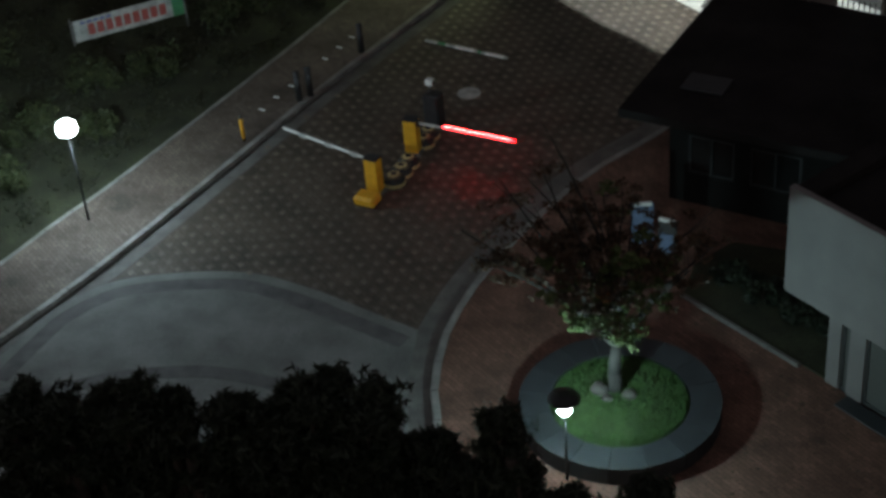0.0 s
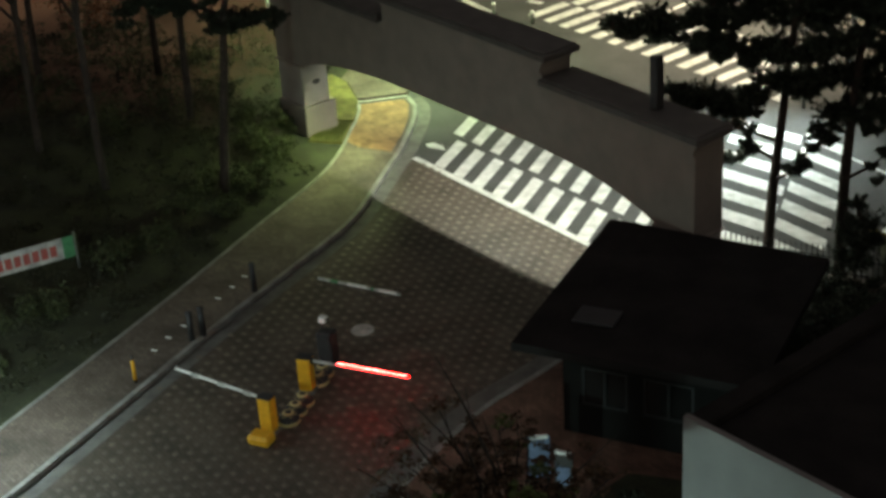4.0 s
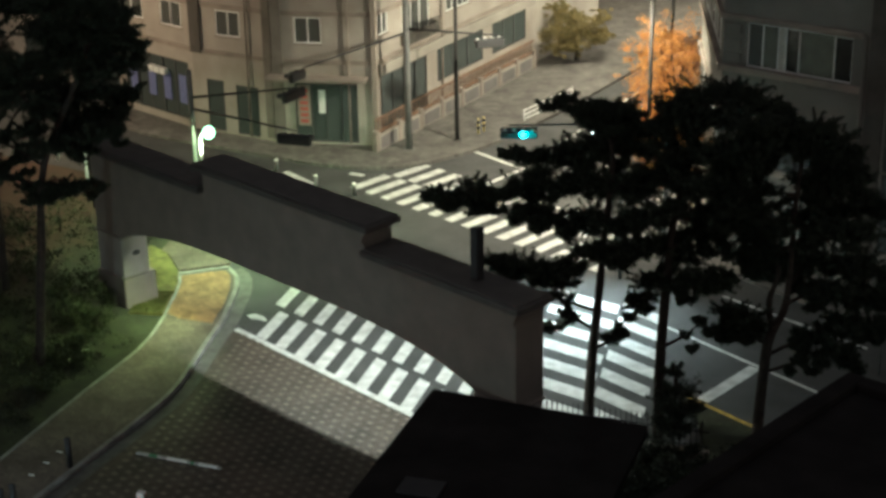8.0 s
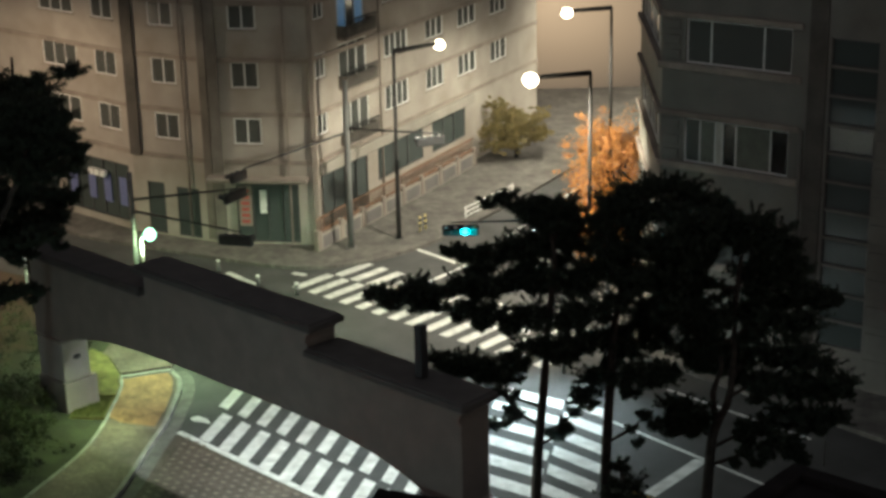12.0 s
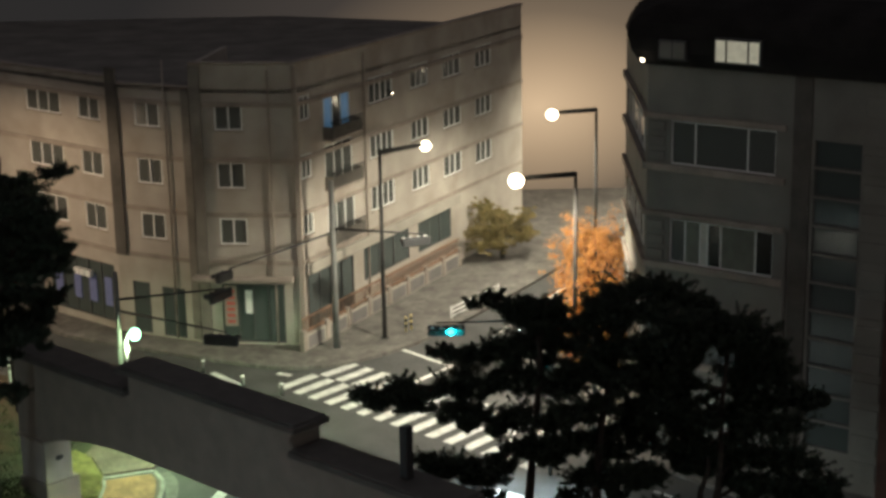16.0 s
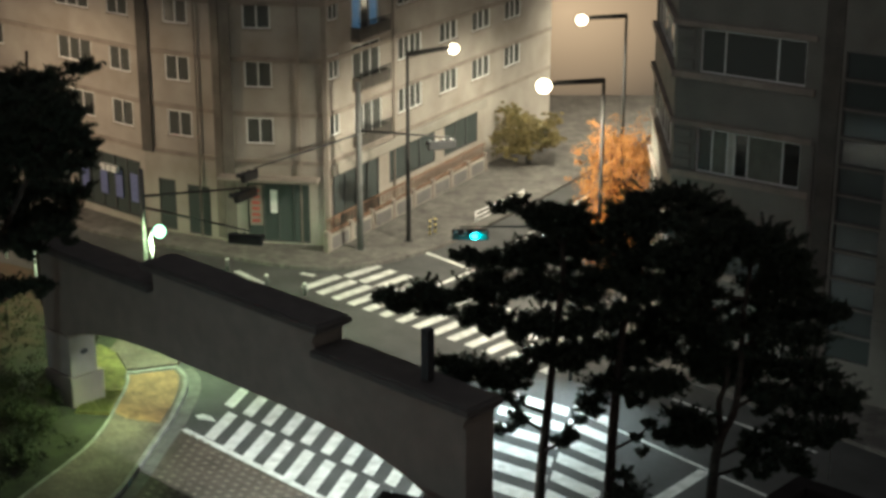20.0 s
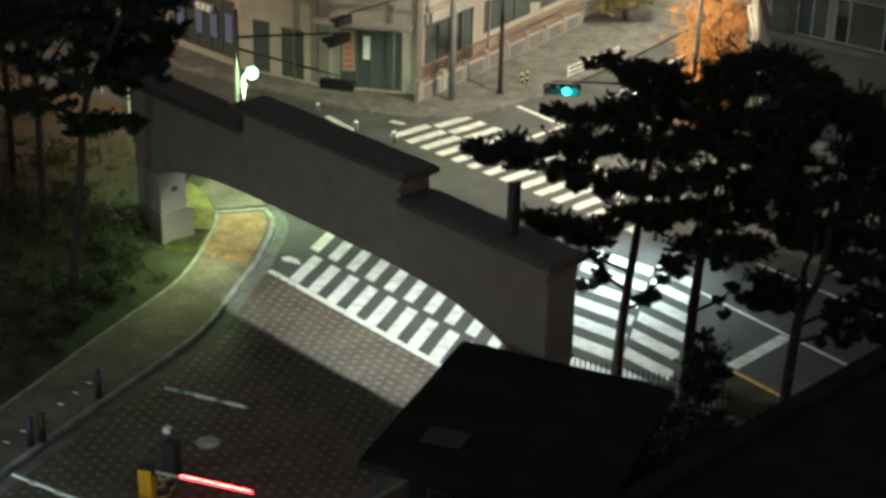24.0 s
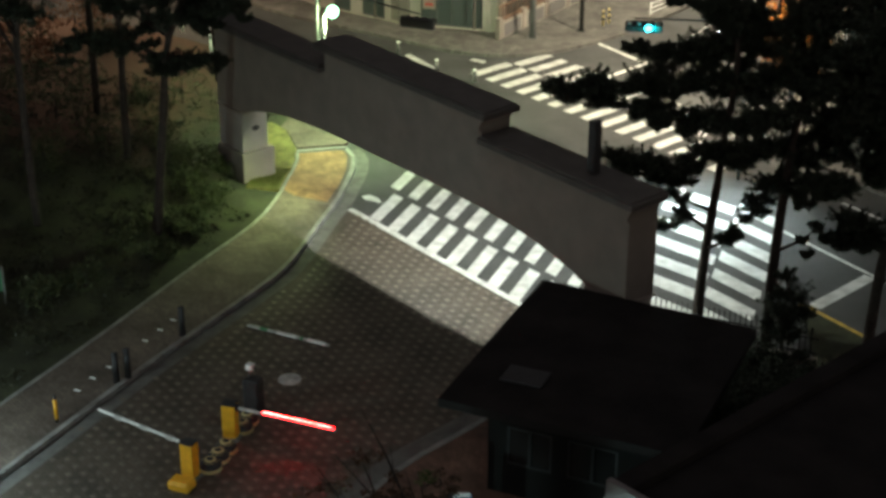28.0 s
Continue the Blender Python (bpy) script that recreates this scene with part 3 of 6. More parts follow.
# backdrop sheet closing the street; haze and lamp glow are painted as emission
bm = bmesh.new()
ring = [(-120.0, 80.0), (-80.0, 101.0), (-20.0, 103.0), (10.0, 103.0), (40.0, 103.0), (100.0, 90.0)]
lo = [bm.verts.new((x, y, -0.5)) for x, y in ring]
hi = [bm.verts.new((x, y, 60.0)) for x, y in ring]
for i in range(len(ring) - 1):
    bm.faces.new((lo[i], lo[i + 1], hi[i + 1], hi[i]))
hz = bpy.data.materials.new("painted_haze_glow")
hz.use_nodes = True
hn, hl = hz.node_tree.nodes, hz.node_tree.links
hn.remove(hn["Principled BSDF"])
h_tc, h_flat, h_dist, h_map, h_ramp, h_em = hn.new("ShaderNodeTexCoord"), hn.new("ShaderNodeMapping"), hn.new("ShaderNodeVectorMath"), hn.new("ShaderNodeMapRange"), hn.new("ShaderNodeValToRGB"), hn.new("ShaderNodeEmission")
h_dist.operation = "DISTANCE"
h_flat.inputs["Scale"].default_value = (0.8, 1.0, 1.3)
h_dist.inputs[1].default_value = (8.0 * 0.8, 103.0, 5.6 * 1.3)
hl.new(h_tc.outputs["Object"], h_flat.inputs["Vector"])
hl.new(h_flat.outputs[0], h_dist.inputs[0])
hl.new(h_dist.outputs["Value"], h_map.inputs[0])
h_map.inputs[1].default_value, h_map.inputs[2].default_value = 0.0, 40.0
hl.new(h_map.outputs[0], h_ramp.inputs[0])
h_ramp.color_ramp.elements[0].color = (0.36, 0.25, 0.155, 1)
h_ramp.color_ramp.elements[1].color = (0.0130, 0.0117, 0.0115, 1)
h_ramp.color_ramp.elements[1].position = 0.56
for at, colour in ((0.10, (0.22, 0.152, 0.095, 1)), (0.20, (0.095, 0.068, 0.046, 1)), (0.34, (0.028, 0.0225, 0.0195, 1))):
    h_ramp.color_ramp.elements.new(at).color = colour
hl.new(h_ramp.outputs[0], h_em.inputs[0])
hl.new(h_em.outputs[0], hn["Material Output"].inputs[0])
solo("backdrop", bm, hz, "backdrop painted with glowing brown night haze", "backdrop", kind="structure")


# ---- the gate ----
gate = thing("campus_gate", (GATE.x, GATE.y, 0), GATE_TURN, "wide granite gate with a shallow arch and stepped dark roof", "gate")
SPAN = 17.55
bm = bmesh.new()
arch = [(SPAN * i / 28, 2.94 + 0.85 * (1 - abs(2 * i / 28 - 1) ** 4)) for i in range(29)]
outline = [(-1.5, 2.94)] + arch + [(SPAN + 1.5, 2.94), (SPAN + 1.5, 5.85), (13.0, 5.85), (13.0, 6.62), (5.2, 6.62), (5.2, 5.85), (-1.5, 5.85)]
front = [bm.verts.new((x, 0, z)) for x, z in outline]
rear = [bm.verts.new((x, 1.1, z)) for x, z in outline]
bm.faces.new(front)
bm.faces.new(rear[::-1])
for i in range(len(outline)):
    j = (i + 1) % len(outline)
    bm.faces.new((front[i], rear[i], rear[j], front[j]))
bmesh.ops.recalc_face_normals(bm, faces=bm.faces)
part("beam", bm, GATE_STONE, gate)
for x0, x1 in ((-1.5, 0.0), (SPAN, SPAN + 1.5)):
    pier = part("pier", B(x0, x1, 0, 1.08, 1.35, 2.94, bevel=0.02), GATE_STONE_LIT, gate)
    part("pier_base", B(x0 - 0.09, x1 + 0.09, -0.07, 1.30, 0.0, 1.345, bevel=0.035), GATE_STONE, pier, "lower block of the pier")
    part("impost", B(x0 - 0.07, x1 + 0.07, -0.07, 1.16, 2.84, 2.935, bevel=0.02), GATE_STONE, pier)
bm = bmesh.new()
lathe(bm, [(0.13, 0.0), (0.13, 0.02), (0.10, 0.03)], seg=18)
ob = part("emblem", bm, STEEL_DARK, gate, "dark oval emblem on the pier")
ob.matrix_local = pose(0.0, 0.58, 2.2, 0, 90, 0) @ Matrix.Diagonal((0.75, 1.25, 1, 1))
for name, x0, x1, z in (("side_roof", -1.9, 5.16, 5.85), ("side_roof", 13.04, SPAN + 1.78, 5.85), ("centre_roof", 4.85, 13.35, 6.62)):
    bm = bmesh.new()
    box(bm, x0, x1, -0.25, 1.20, z + 0.004, z + 0.20, bevel=0.03)
    box(bm, x0 + 0.08, x1 - 0.08, -0.17, 1.12, z + 0.20, z + 0.26, bevel=0.02)
    part(name, bm, GATE_ROOF, gate, "dark metal roof slab")
def corbel(x, side, z):
    """A curved bracket under the end of a roof slab."""
    bm = bmesh.new()
    curve = [(0.30 * math.cos(a), -0.42 + 0.42 * math.sin(a)) for a in (math.pi / 2 * i / 6 for i in range(7))]
    profile = [(x, z - 0.005)] + [(x + side * (0.31 - c), z - 0.005 + h) for c, h in reversed(curve)]
    near, far = ([bm.verts.new((px, py, pz)) for px, pz in profile] for py in (-0.12, 1.05))
    bm.faces.new(near)
    bm.faces.new(far[::-1])
    for i in range(len(profile)):
        j = (i + 1) % len(profile)
        bm.faces.new((near[i], far[i], far[j], near[j]))
    bmesh.ops.recalc_face_normals(bm, faces=bm.faces)
    return part("corbel", bm, GATE_STONE, gate, "curved stone bracket under the roof")


corbel(13.003, 1, 6.62)
corbel(SPAN + 1.503, 1, 5.85)
part("roof_post", B(17.0, 17.28, 0.35, 0.63, 6.1, 7.65, bevel=0.02), STEEL_DARK, gate, "square dark post on the roof")
sf = part("soffit_lamp", B(2.15, 2.65, 0.4, 0.75, 3.42, 3.52, bevel=0.015), STEEL_DARK, gate, "flat lamp under the arch")
part("lens", B(2.2, 2.6, 0.45, 0.7, 3.405, 3.418), BULB_GREEN, sf, "lit lens")
for s in (5.5, 9.4, 13.2):
    f = part("floodlight", B(s - 0.16, s + 0.16, 1.11, 1.27, 5.1, 5.35, bevel=0.015), STEEL_DARK, gate, "small floodlight under the rear eave")


# ---- guard house ----
gh = thing("guard_house", (-3.88, 33.85, 0.15), -17.8, "dark guard house with a wide low roof beside the drive", "guard house")
holes = [(0.5, 1.7, 0.9, 2.0), (2.1, 3.4, 0.9, 2.0)]
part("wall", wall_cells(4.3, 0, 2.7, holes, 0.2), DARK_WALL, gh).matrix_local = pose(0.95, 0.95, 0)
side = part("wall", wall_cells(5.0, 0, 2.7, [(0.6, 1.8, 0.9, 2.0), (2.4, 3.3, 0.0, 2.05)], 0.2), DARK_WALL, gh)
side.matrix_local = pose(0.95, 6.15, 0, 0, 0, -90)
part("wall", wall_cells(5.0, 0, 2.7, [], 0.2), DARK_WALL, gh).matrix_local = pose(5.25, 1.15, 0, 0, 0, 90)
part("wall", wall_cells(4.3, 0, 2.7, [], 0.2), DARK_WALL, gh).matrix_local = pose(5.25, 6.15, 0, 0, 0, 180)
for h in holes:
    w = window_in(gh, *h, bars=1, frame=BLACK_PAINT, glass=GLASS_BLACK, sill=False)
    w.matrix_local = pose(0.95, 0.95, 0)
w = window_in(gh, 0.6, 1.8, 0.9, 2.0, bars=1, frame=BLACK_PAINT, glass=GLASS_BLACK, sill=False)
w.matrix_local = pose(0.95, 6.15, 0, 0, 0, -90)
door = part("door", B(2.43, 3.27, 0.05, 0.10, 0.02, 2.03), FRAME_DARK, gh)
door.matrix_local = pose(0.95, 6.15, 0, 0, 0, -90)
part("handle", B(3.1, 3.2, 0.0, 0.05, 1.0, 1.04), STEEL_GREY, door)
bm = bmesh.new()
RW, RD = 6.2, 7.1
base = [bm.verts.new(c) for c in ((0, 0, 2.72), (RW, 0, 2.72), (RW, RD - 0.4, 2.72), (0, RD, 2.72))]
eave = [bm.verts.new(c) for c in ((0, 0, 2.95), (RW, 0, 2.95), (RW, RD - 0.4, 2.95), (0, RD, 2.95))]
ridge = [bm.verts.new(c) for c in ((RW / 2, 2.8, 3.02), (RW / 2, RD - 2.8, 3.02))]
bm.faces.new(base[::-1])
for i in range(4):
    bm.faces.new((base[i], base[(i + 1) % 4], eave[(i + 1) % 4], eave[i]))
bm.faces.new((eave[0], eave[1], ridge[0]))
bm.faces.new((eave[1], eave[2], ridge[1], ridge[0]))
bm.faces.new((eave[2], eave[3], ridge[1]))
bm.faces.new((eave[3], eave[0], ridge[0], ridge[1]))
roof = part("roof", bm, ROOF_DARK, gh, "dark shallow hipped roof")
hatch = part("roof_hatch", B(-0.55, 0.55, -0.4, 0.4, 0.0, 0.08, bevel=0.02), STEEL_DARK, gh, "low grey roof hatch")
hatch.matrix_local = pose(1.6, 1.75, 2.98, 0, -1, 0)


# ---- annex with the pale parapet ----
annex = thing("annex_building", (0.25, 27.92, 0.15), -41.8, "low annex with a pale panelled parapet and dark roof", "building")
AL, AD = 15.0, 13.3
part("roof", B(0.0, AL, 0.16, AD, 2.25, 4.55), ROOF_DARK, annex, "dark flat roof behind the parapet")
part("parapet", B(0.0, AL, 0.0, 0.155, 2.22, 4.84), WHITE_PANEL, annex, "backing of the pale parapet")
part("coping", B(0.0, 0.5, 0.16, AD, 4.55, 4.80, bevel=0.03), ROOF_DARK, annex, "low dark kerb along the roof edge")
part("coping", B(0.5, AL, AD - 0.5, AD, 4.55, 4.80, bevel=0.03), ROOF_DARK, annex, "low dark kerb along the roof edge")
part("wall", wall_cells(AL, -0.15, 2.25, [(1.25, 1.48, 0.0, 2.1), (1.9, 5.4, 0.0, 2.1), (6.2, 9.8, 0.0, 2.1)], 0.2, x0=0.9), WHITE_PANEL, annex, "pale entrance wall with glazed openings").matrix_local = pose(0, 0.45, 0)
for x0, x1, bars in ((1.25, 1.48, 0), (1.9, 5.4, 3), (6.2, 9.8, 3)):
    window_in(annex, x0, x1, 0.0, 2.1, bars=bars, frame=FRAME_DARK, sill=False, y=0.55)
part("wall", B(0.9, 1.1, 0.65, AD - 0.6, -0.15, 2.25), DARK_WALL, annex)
part("step", B(1.55, AL, 0.0, 0.44, -0.15, 0.02, bevel=0.02), DARK_STONE, annex, "dark stone entrance step")


# ---- corner flats across the street ----
def facade_turn(p0, p1):
    d = Vector(p1) - Vector(p0)
    return math.degrees(math.atan2(d.y, d.x)), d.length


PA, PB, PC, PD, PE = (-30.0, 88.58), (-14.2, 74.4), (-10.1, 72.2), (-5.35, 71.5), (6.2, 93.2)
flats = thing("corner_flats", (0, 0, 0.15), 0, "four-storey plastered corner flats with shops below", "building")
FLOORS = (4.05, 6.30, 8.80, 11.35)
TOP = 13.2


def flat_face(p0, p1, holes, shop=(), top=TOP):
    """One face of the flats: wall with openings, storey bands, parapet."""
    turn, length = facade_turn(p0, p1)
    m = pose(p0[0], p0[1], 0, 0, 0, turn)
    wall = part("wall", wall_cells(length, -0.15, top - 0.15, [h[:4] for h in holes] + [s[:4] for s in shop], 0.25), FACADE, flats)
    wall.matrix_local = m
    for z in FLOORS:
        b = part("band", B(0.0, length, -0.07, -0.002, z - 0.22, z, bevel=0.015), FACADE_BAND, flats, "projecting storey band")
        b.matrix_local = m
    cp = part("coping", B(0.0, length, -0.10, 0.30, top - 0.146, top - 0.03, bevel=0.02), FACADE_BAND, flats)
    cp.matrix_local = m
    for x0, x1, z0, z1, bars, back in holes:
        w = window_in(flats, x0, x1, z0, z1, bars, back=back)
        w.matrix_local = m
    for x0, x1, z0, z1, bars in shop:
        w = window_in(flats, x0, x1, z0, z1, bars, FRAME_DARK, GLASS_GREEN, 0.07, sill=False)
        w.matrix_local = m
    return m, length


L1 = (Vector(PB) - Vector(PA)).length - 10.48
rows = ((10.28, 11.5), (7.6, 8.82), (4.98, 6.22))
holes = []
for z0, z1 in rows:
    for x0, x1, bars in ((-6.4, -3.8, 2), (-2.2, -0.6, 1), (4.1, 6.8, 2), (8.2, 9.8, 1)):
        holes.append((x0 + L1, x1 + L1, z0 - 0.15, z1 - 0.15, bars, None))
shop = [(L1 - 4.0, L1 - 0.6, 0.35, 3.2, 3), (L1 + 0.6, L1 + 4.4, 0.35, 3.2, 3), (L1 + 5.0, L1 + 10.1, 0.35, 3.2, 4)]
m_ab, len_ab = flat_face(PA, PB, holes, shop, top=12.35)
m_bc, len_bc = flat_face(PB, PC, [(1.5, 2.88, z0 - 0.2, z1 - 0.22, 1, None) for z0, z1 in rows], [(0.75, 1.75, 0.1, 2.6, 0), (2.45, 3.75, 0.1, 2.5, 1)], top=12.1)
m_cd, len_cd = flat_face(PC, PD, [(1.08, 2.36, z0 - 0.2, z1 - 0.22, 1, None) for z0, z1 in rows], [(1.0, 3.95, 0.1, 2.9, 3)])
right = []
for z0, z1 in rows:
    right += [(0.35, 1.2, z0 + 0.15, z1 + 0.05, 1, None), (6.65, 9.0, z0 - 0.1, z1 - 0.05, 3, None), (10.9, 12.8, z0, z1 - 0.05, 2, None), (14.5, 16.6, z0, z1 - 0.05, 2, None), (18.4, 20.4, z0, z1 - 0.05, 2, None)]
right += [(2.4, 4.8, 9.55, 11.35, 2, ROOM_TV), (2.4, 4.9, 7.15, 8.95, 2, None), (2.5, 5.0, 4.5, 6.25, 2, None)]
m_de, len_de = flat_face(PD, PE, right, [(0.5, 4.7, 0.55, 3.2, 3), (5.7, 10.4, 1.6, 3.3, 2), (11.4, 15.2, 1.6, 3.3, 2)])
for z in (9.3, 6.95, 4.3):
    # balcony box with a railing
    bal = part("balcony", B(2.3, 5.1, -0.55, 0.0, z - 0.12, z, bevel=0.02), FACADE_BAND, flats)
    bal.matrix_local = m_de
    for i in range(15):
        x = 2.34 + i * 0.194
        part("baluster", B(x, x + 0.03, -0.53, -0.50, z, z + 0.75), STEEL_DARK, bal)
    part("rail", B(2.3, 5.1, -0.55, -0.48, z + 0.75, z + 0.80), STEEL_DARK, bal)
    part("front_panel", B(2.32, 5.08, -0.47, -0.45, z, z + 0.55), FACADE_DULL, bal, "dull front panel")
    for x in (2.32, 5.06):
        part("side_panel", B(x, x + 0.02, -0.45, -0.004, z, z + 0.55), FACADE_DULL, bal, "dull side panel")
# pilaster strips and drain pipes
for m, x, w, mt, z0, z1 in ((m_bc, 0.0, 0.62, FACADE_DARK, 3.85, 12.7), (m_bc, len_bc - 0.42, 0.42, FACADE_DULL, 0.2, 11.9), (m_cd, 0.0, 0.5, FACADE_DULL, 0.2, TOP - 0.2), (m_cd, len_cd - 0.12, 0.24, FACADE_BAND, 0.2, TOP - 0.2)):
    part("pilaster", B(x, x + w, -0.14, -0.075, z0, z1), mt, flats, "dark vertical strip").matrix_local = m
for m, x, z1 in ((m_cd, 3.6, TOP - 0.4), (m_bc, 3.3, 13.2), (m_de, 6.0, TOP - 0.4)):
    part("drain_pipe", T((x, -0.13, 0.1), (x, -0.13, z1), 0.05, seg=8), FACADE_BAND, flats).matrix_local = m
part("end_wall", B(0.0, 0.25, 0.26, 6.0, 11.95, TOP - 0.15), FACADE, flats, "end wall of the higher wing").matrix_local = m_cd
part("roof", prism([PA, PB, PC, PD, PE, (-8.0, 100.0), (-30.0, 100.0)], 11.75, 11.95), ROOF_PALE, flats, "weathered flat roof")
inner = [(PA[0] + 1.2, PA[1] + 1.6), (PB[0] + 0.7, PB[1] + 1.4), (PC[0] + 0.3, PC[1] + 1.5), (PD[0] - 0.9, PD[1] + 1.2), (PE[0] - 1.3, PE[1] + 0.4), (-8.0, 99.0), (-29.0, 99.0)]
for z in (0.2, 4.0, 6.4, 9.0):
    part("room_core", prism(inner, z, z + 2.1), ROOM_DARK, flats, "unlit rooms")
part("shop_canopy", B(-0.2, len_cd - 0.3, -0.75, -0.075, 3.15, 3.32, bevel=0.03), FACADE_BAND, flats, "canopy over the shop").matrix_local = m_cd
part("shop_canopy", B(0.25, 16.0, -0.22, -0.075, 3.3, 3.82, bevel=0.03), FACADE_TILE, flats, "pale fascia over the shop windows").matrix_local = m_de
sign = part("shop_sign", B(1.13, 1.74, -0.14, -0.08, 0.9, 2.85, bevel=0.02), FACADE_BAND, flats, "upright grey shop sign with red marks")
sign.matrix_local = m_cd
for i in range(6):
    part("lettering_bar", B(1.24, 1.63, -0.148, -0.141, 1.05 + i * 0.29, 1.22 + i * 0.29), RED_PRINT, sign)
part("poster", B(2.1, 2.42, -0.02, -0.005, 1.5, 2.6), WHITE_PAINT, flats, "white poster on the shop glass").matrix_local = m_cd
# Blue panels imitate the bluish light inside the shops.
for x in (2.2, 5.4, 6.9, 8.1, 9.3):
    p = part("blue_shop_panel", B(L1 + x, L1 + x + 0.55, -0.02, -0.005, 1.1, 2.5), BLUE_PRINT, flats, "blue panel standing in for bluish shop light")
    p.matrix_local = m_ab
for i in range(3):
    x = L1 + 7.6 + i * 0.45
    part("air_conditioner", B(x - 0.3, x + 0.05, -0.32, -0.075, 2.4, 2.7, bevel=0.02), WHITE_PAINT, flats).matrix_local = m_ab

wl_ = part("wall_lamp", B(8.63, 8.83, -0.16, -0.003, 10.35, 10.52, bevel=0.02), STEEL_DARK, flats, "tiny lit wall lamp")
wl_.matrix_local = m_de
part("lens", B(8.69, 8.77, -0.175, -0.161, 10.40, 10.48), BULB_WARM, wl_, "lit lens")

# terrace wall and railing along the flats
turn_de, _ = facade_turn(PD, PE)
terrace = thing("terrace_wall", (PD[0] + 0.1, PD[1] - 0.95, 0.15), turn_de, "low terrace wall with a metal railing before the shops", "wall")
part("wall", B(-0.1, 16.0, 0.0, 0.2, 0.0, 0.75, bevel=0.02), FACADE_TILE, terrace)
for i in range(8):
    part("wall_panel", B(i * 2.0 + 0.3, i * 2.0 + 1.7, -0.025, -0.003, 0.08, 0.66, bevel=0.008), WHITE_PANEL, terrace, "pale stone panel")
for i in range(9):
    part("wall_pier", B(i * 2.0 - 0.14, i * 2.0 + 0.14, -0.04, 0.24, 0.0, 1.0, bevel=0.02), FACADE_BAND, terrace)
part("rail", B(-0.1, 16.0, 0.05, 0.13, 1.48, 1.56), BROWN_RAIL, terrace)
part("rail", B(-0.1, 16.0, 0.06, 0.12, 0.86, 0.96), BROWN_RAIL, terrace)
for i in range(64):
    part("picket", B(i * 0.25, i * 0.25 + 0.05, 0.075, 0.105, 0.75, 1.5), BROWN_RAIL, terrace)


# ---- office block ----
OC = Vector((8.5, 58.38))
OT = math.degrees(math.atan2(-0.61, 0.79))
office = thing("office_block", (OC.x, OC.y, 0.15), OT, "five-storey office block with banded cladding and a dark attic", "building")
OW = 13.5
win_rows = ((11.1, 12.7), (7.4, 9.05), (3.7, 5.35))
holes = []
for z0, z1 in win_rows:
    holes += [(0.95, 5.1, z0, z1)]
stair = [(6.55, 8.25, 1.4 + 1.02 * i, 2.34 + 1.02 * i) for i in range(11)]
part("wall", wall_cells(OW, -0.15, 14.75, holes + stair, 0.3), OFFICE_STONE, office)


def bay_window(parent, x0, x1, z0, z1, cuts, panes, frame, y=0.12, fr=0.05):
    """A wide window whose lights differ in width and in what hangs behind them."""
    bm = wall_cells(x1, z0, z1, [(x0 + fr, x1 - fr, z0 + fr, z1 - fr)], 0.1, x0=x0)
    bmesh.ops.translate(bm, vec=(0, y - 0.05, 0), verts=bm.verts)
    w = part("window", bm, frame, parent)
    edges = [x0 + fr] + [x0 + (x1 - x0) * c for c in cuts] + [x1 - fr]
    for c in edges[1:-1]:
        part("mullion", B(c - fr / 2, c + fr / 2, y - 0.046, y + 0.046, z0 + fr, z1 - fr), frame, w)
    for a, b, material in zip(edges, edges[1:], panes):
        part("pane", B(a, b, y - 0.004, y + 0.004, z0 + fr, z1 - fr), material, w)
    return w


bay_window(office, *holes[0], (0.235, 0.735), (GLASS, GLASS, GLASS), FRAME_WHITE)
bay_window(office, *holes[1], (0.15, 0.30, 0.37, 0.50, 0.83), (GLASS, BLIND_GREY, BLIND, GLASS_BLACK, BLIND_GREY, GLASS_BLACK), FRAME_WHITE)
bay_window(office, *holes[2], (0.25, 0.5, 0.75), (GLASS_BLACK, GLASS, GLASS_BLACK, GLASS), FRAME_DARK)
for h in stair:
    window_in(office, *h, bars=0, frame=FRAME_DARK, glass=GLASS_GREEN, fr=0.05, sill=False, y=0.12)
for z0, z1 in win_rows:
    for z, h in ((z0 - 0.28, 0.26), (z1 + 0.03, 0.22)):
        part("band", B(-0.05, 5.5, -0.10, -0.002, z, z + h, bevel=0.02), FACADE_BAND, office, "projecting ledge")
    for k in range(3):
        part("corner_rib", B(0.0, 0.75, -0.06, -0.002, z0 + 0.08 + k * 0.55, z0 + 0.45 + k * 0.55, bevel=0.04), OFFICE_STONE, office, "rounded corner block")
# No recess is cut; this dark strip imitates its shade.
part("recess_shade_strip", B(5.75, 6.42, -0.05, -0.003, 0.0, 14.7), FACADE_DARK, office, "proud dark strip painted for a recess's shade")
part("drain_pipe", T((5.58, -0.1, 0.1), (5.58, -0.1, 9.2), 0.06, seg=8), OFFICE_STONE, office)
for i in range(14):
    part("quoin", B(8.32, 9.3, -0.05, -0.003, 0.5 + i * 1.0, 1.22 + i * 1.0, bevel=0.03), OFFICE_STONE, office)
part("brick_cladding", B(9.36, OW, -0.10, -0.003, 0.0, 14.7), BRICK_RED, office, "dark brick cladding of the end bay")
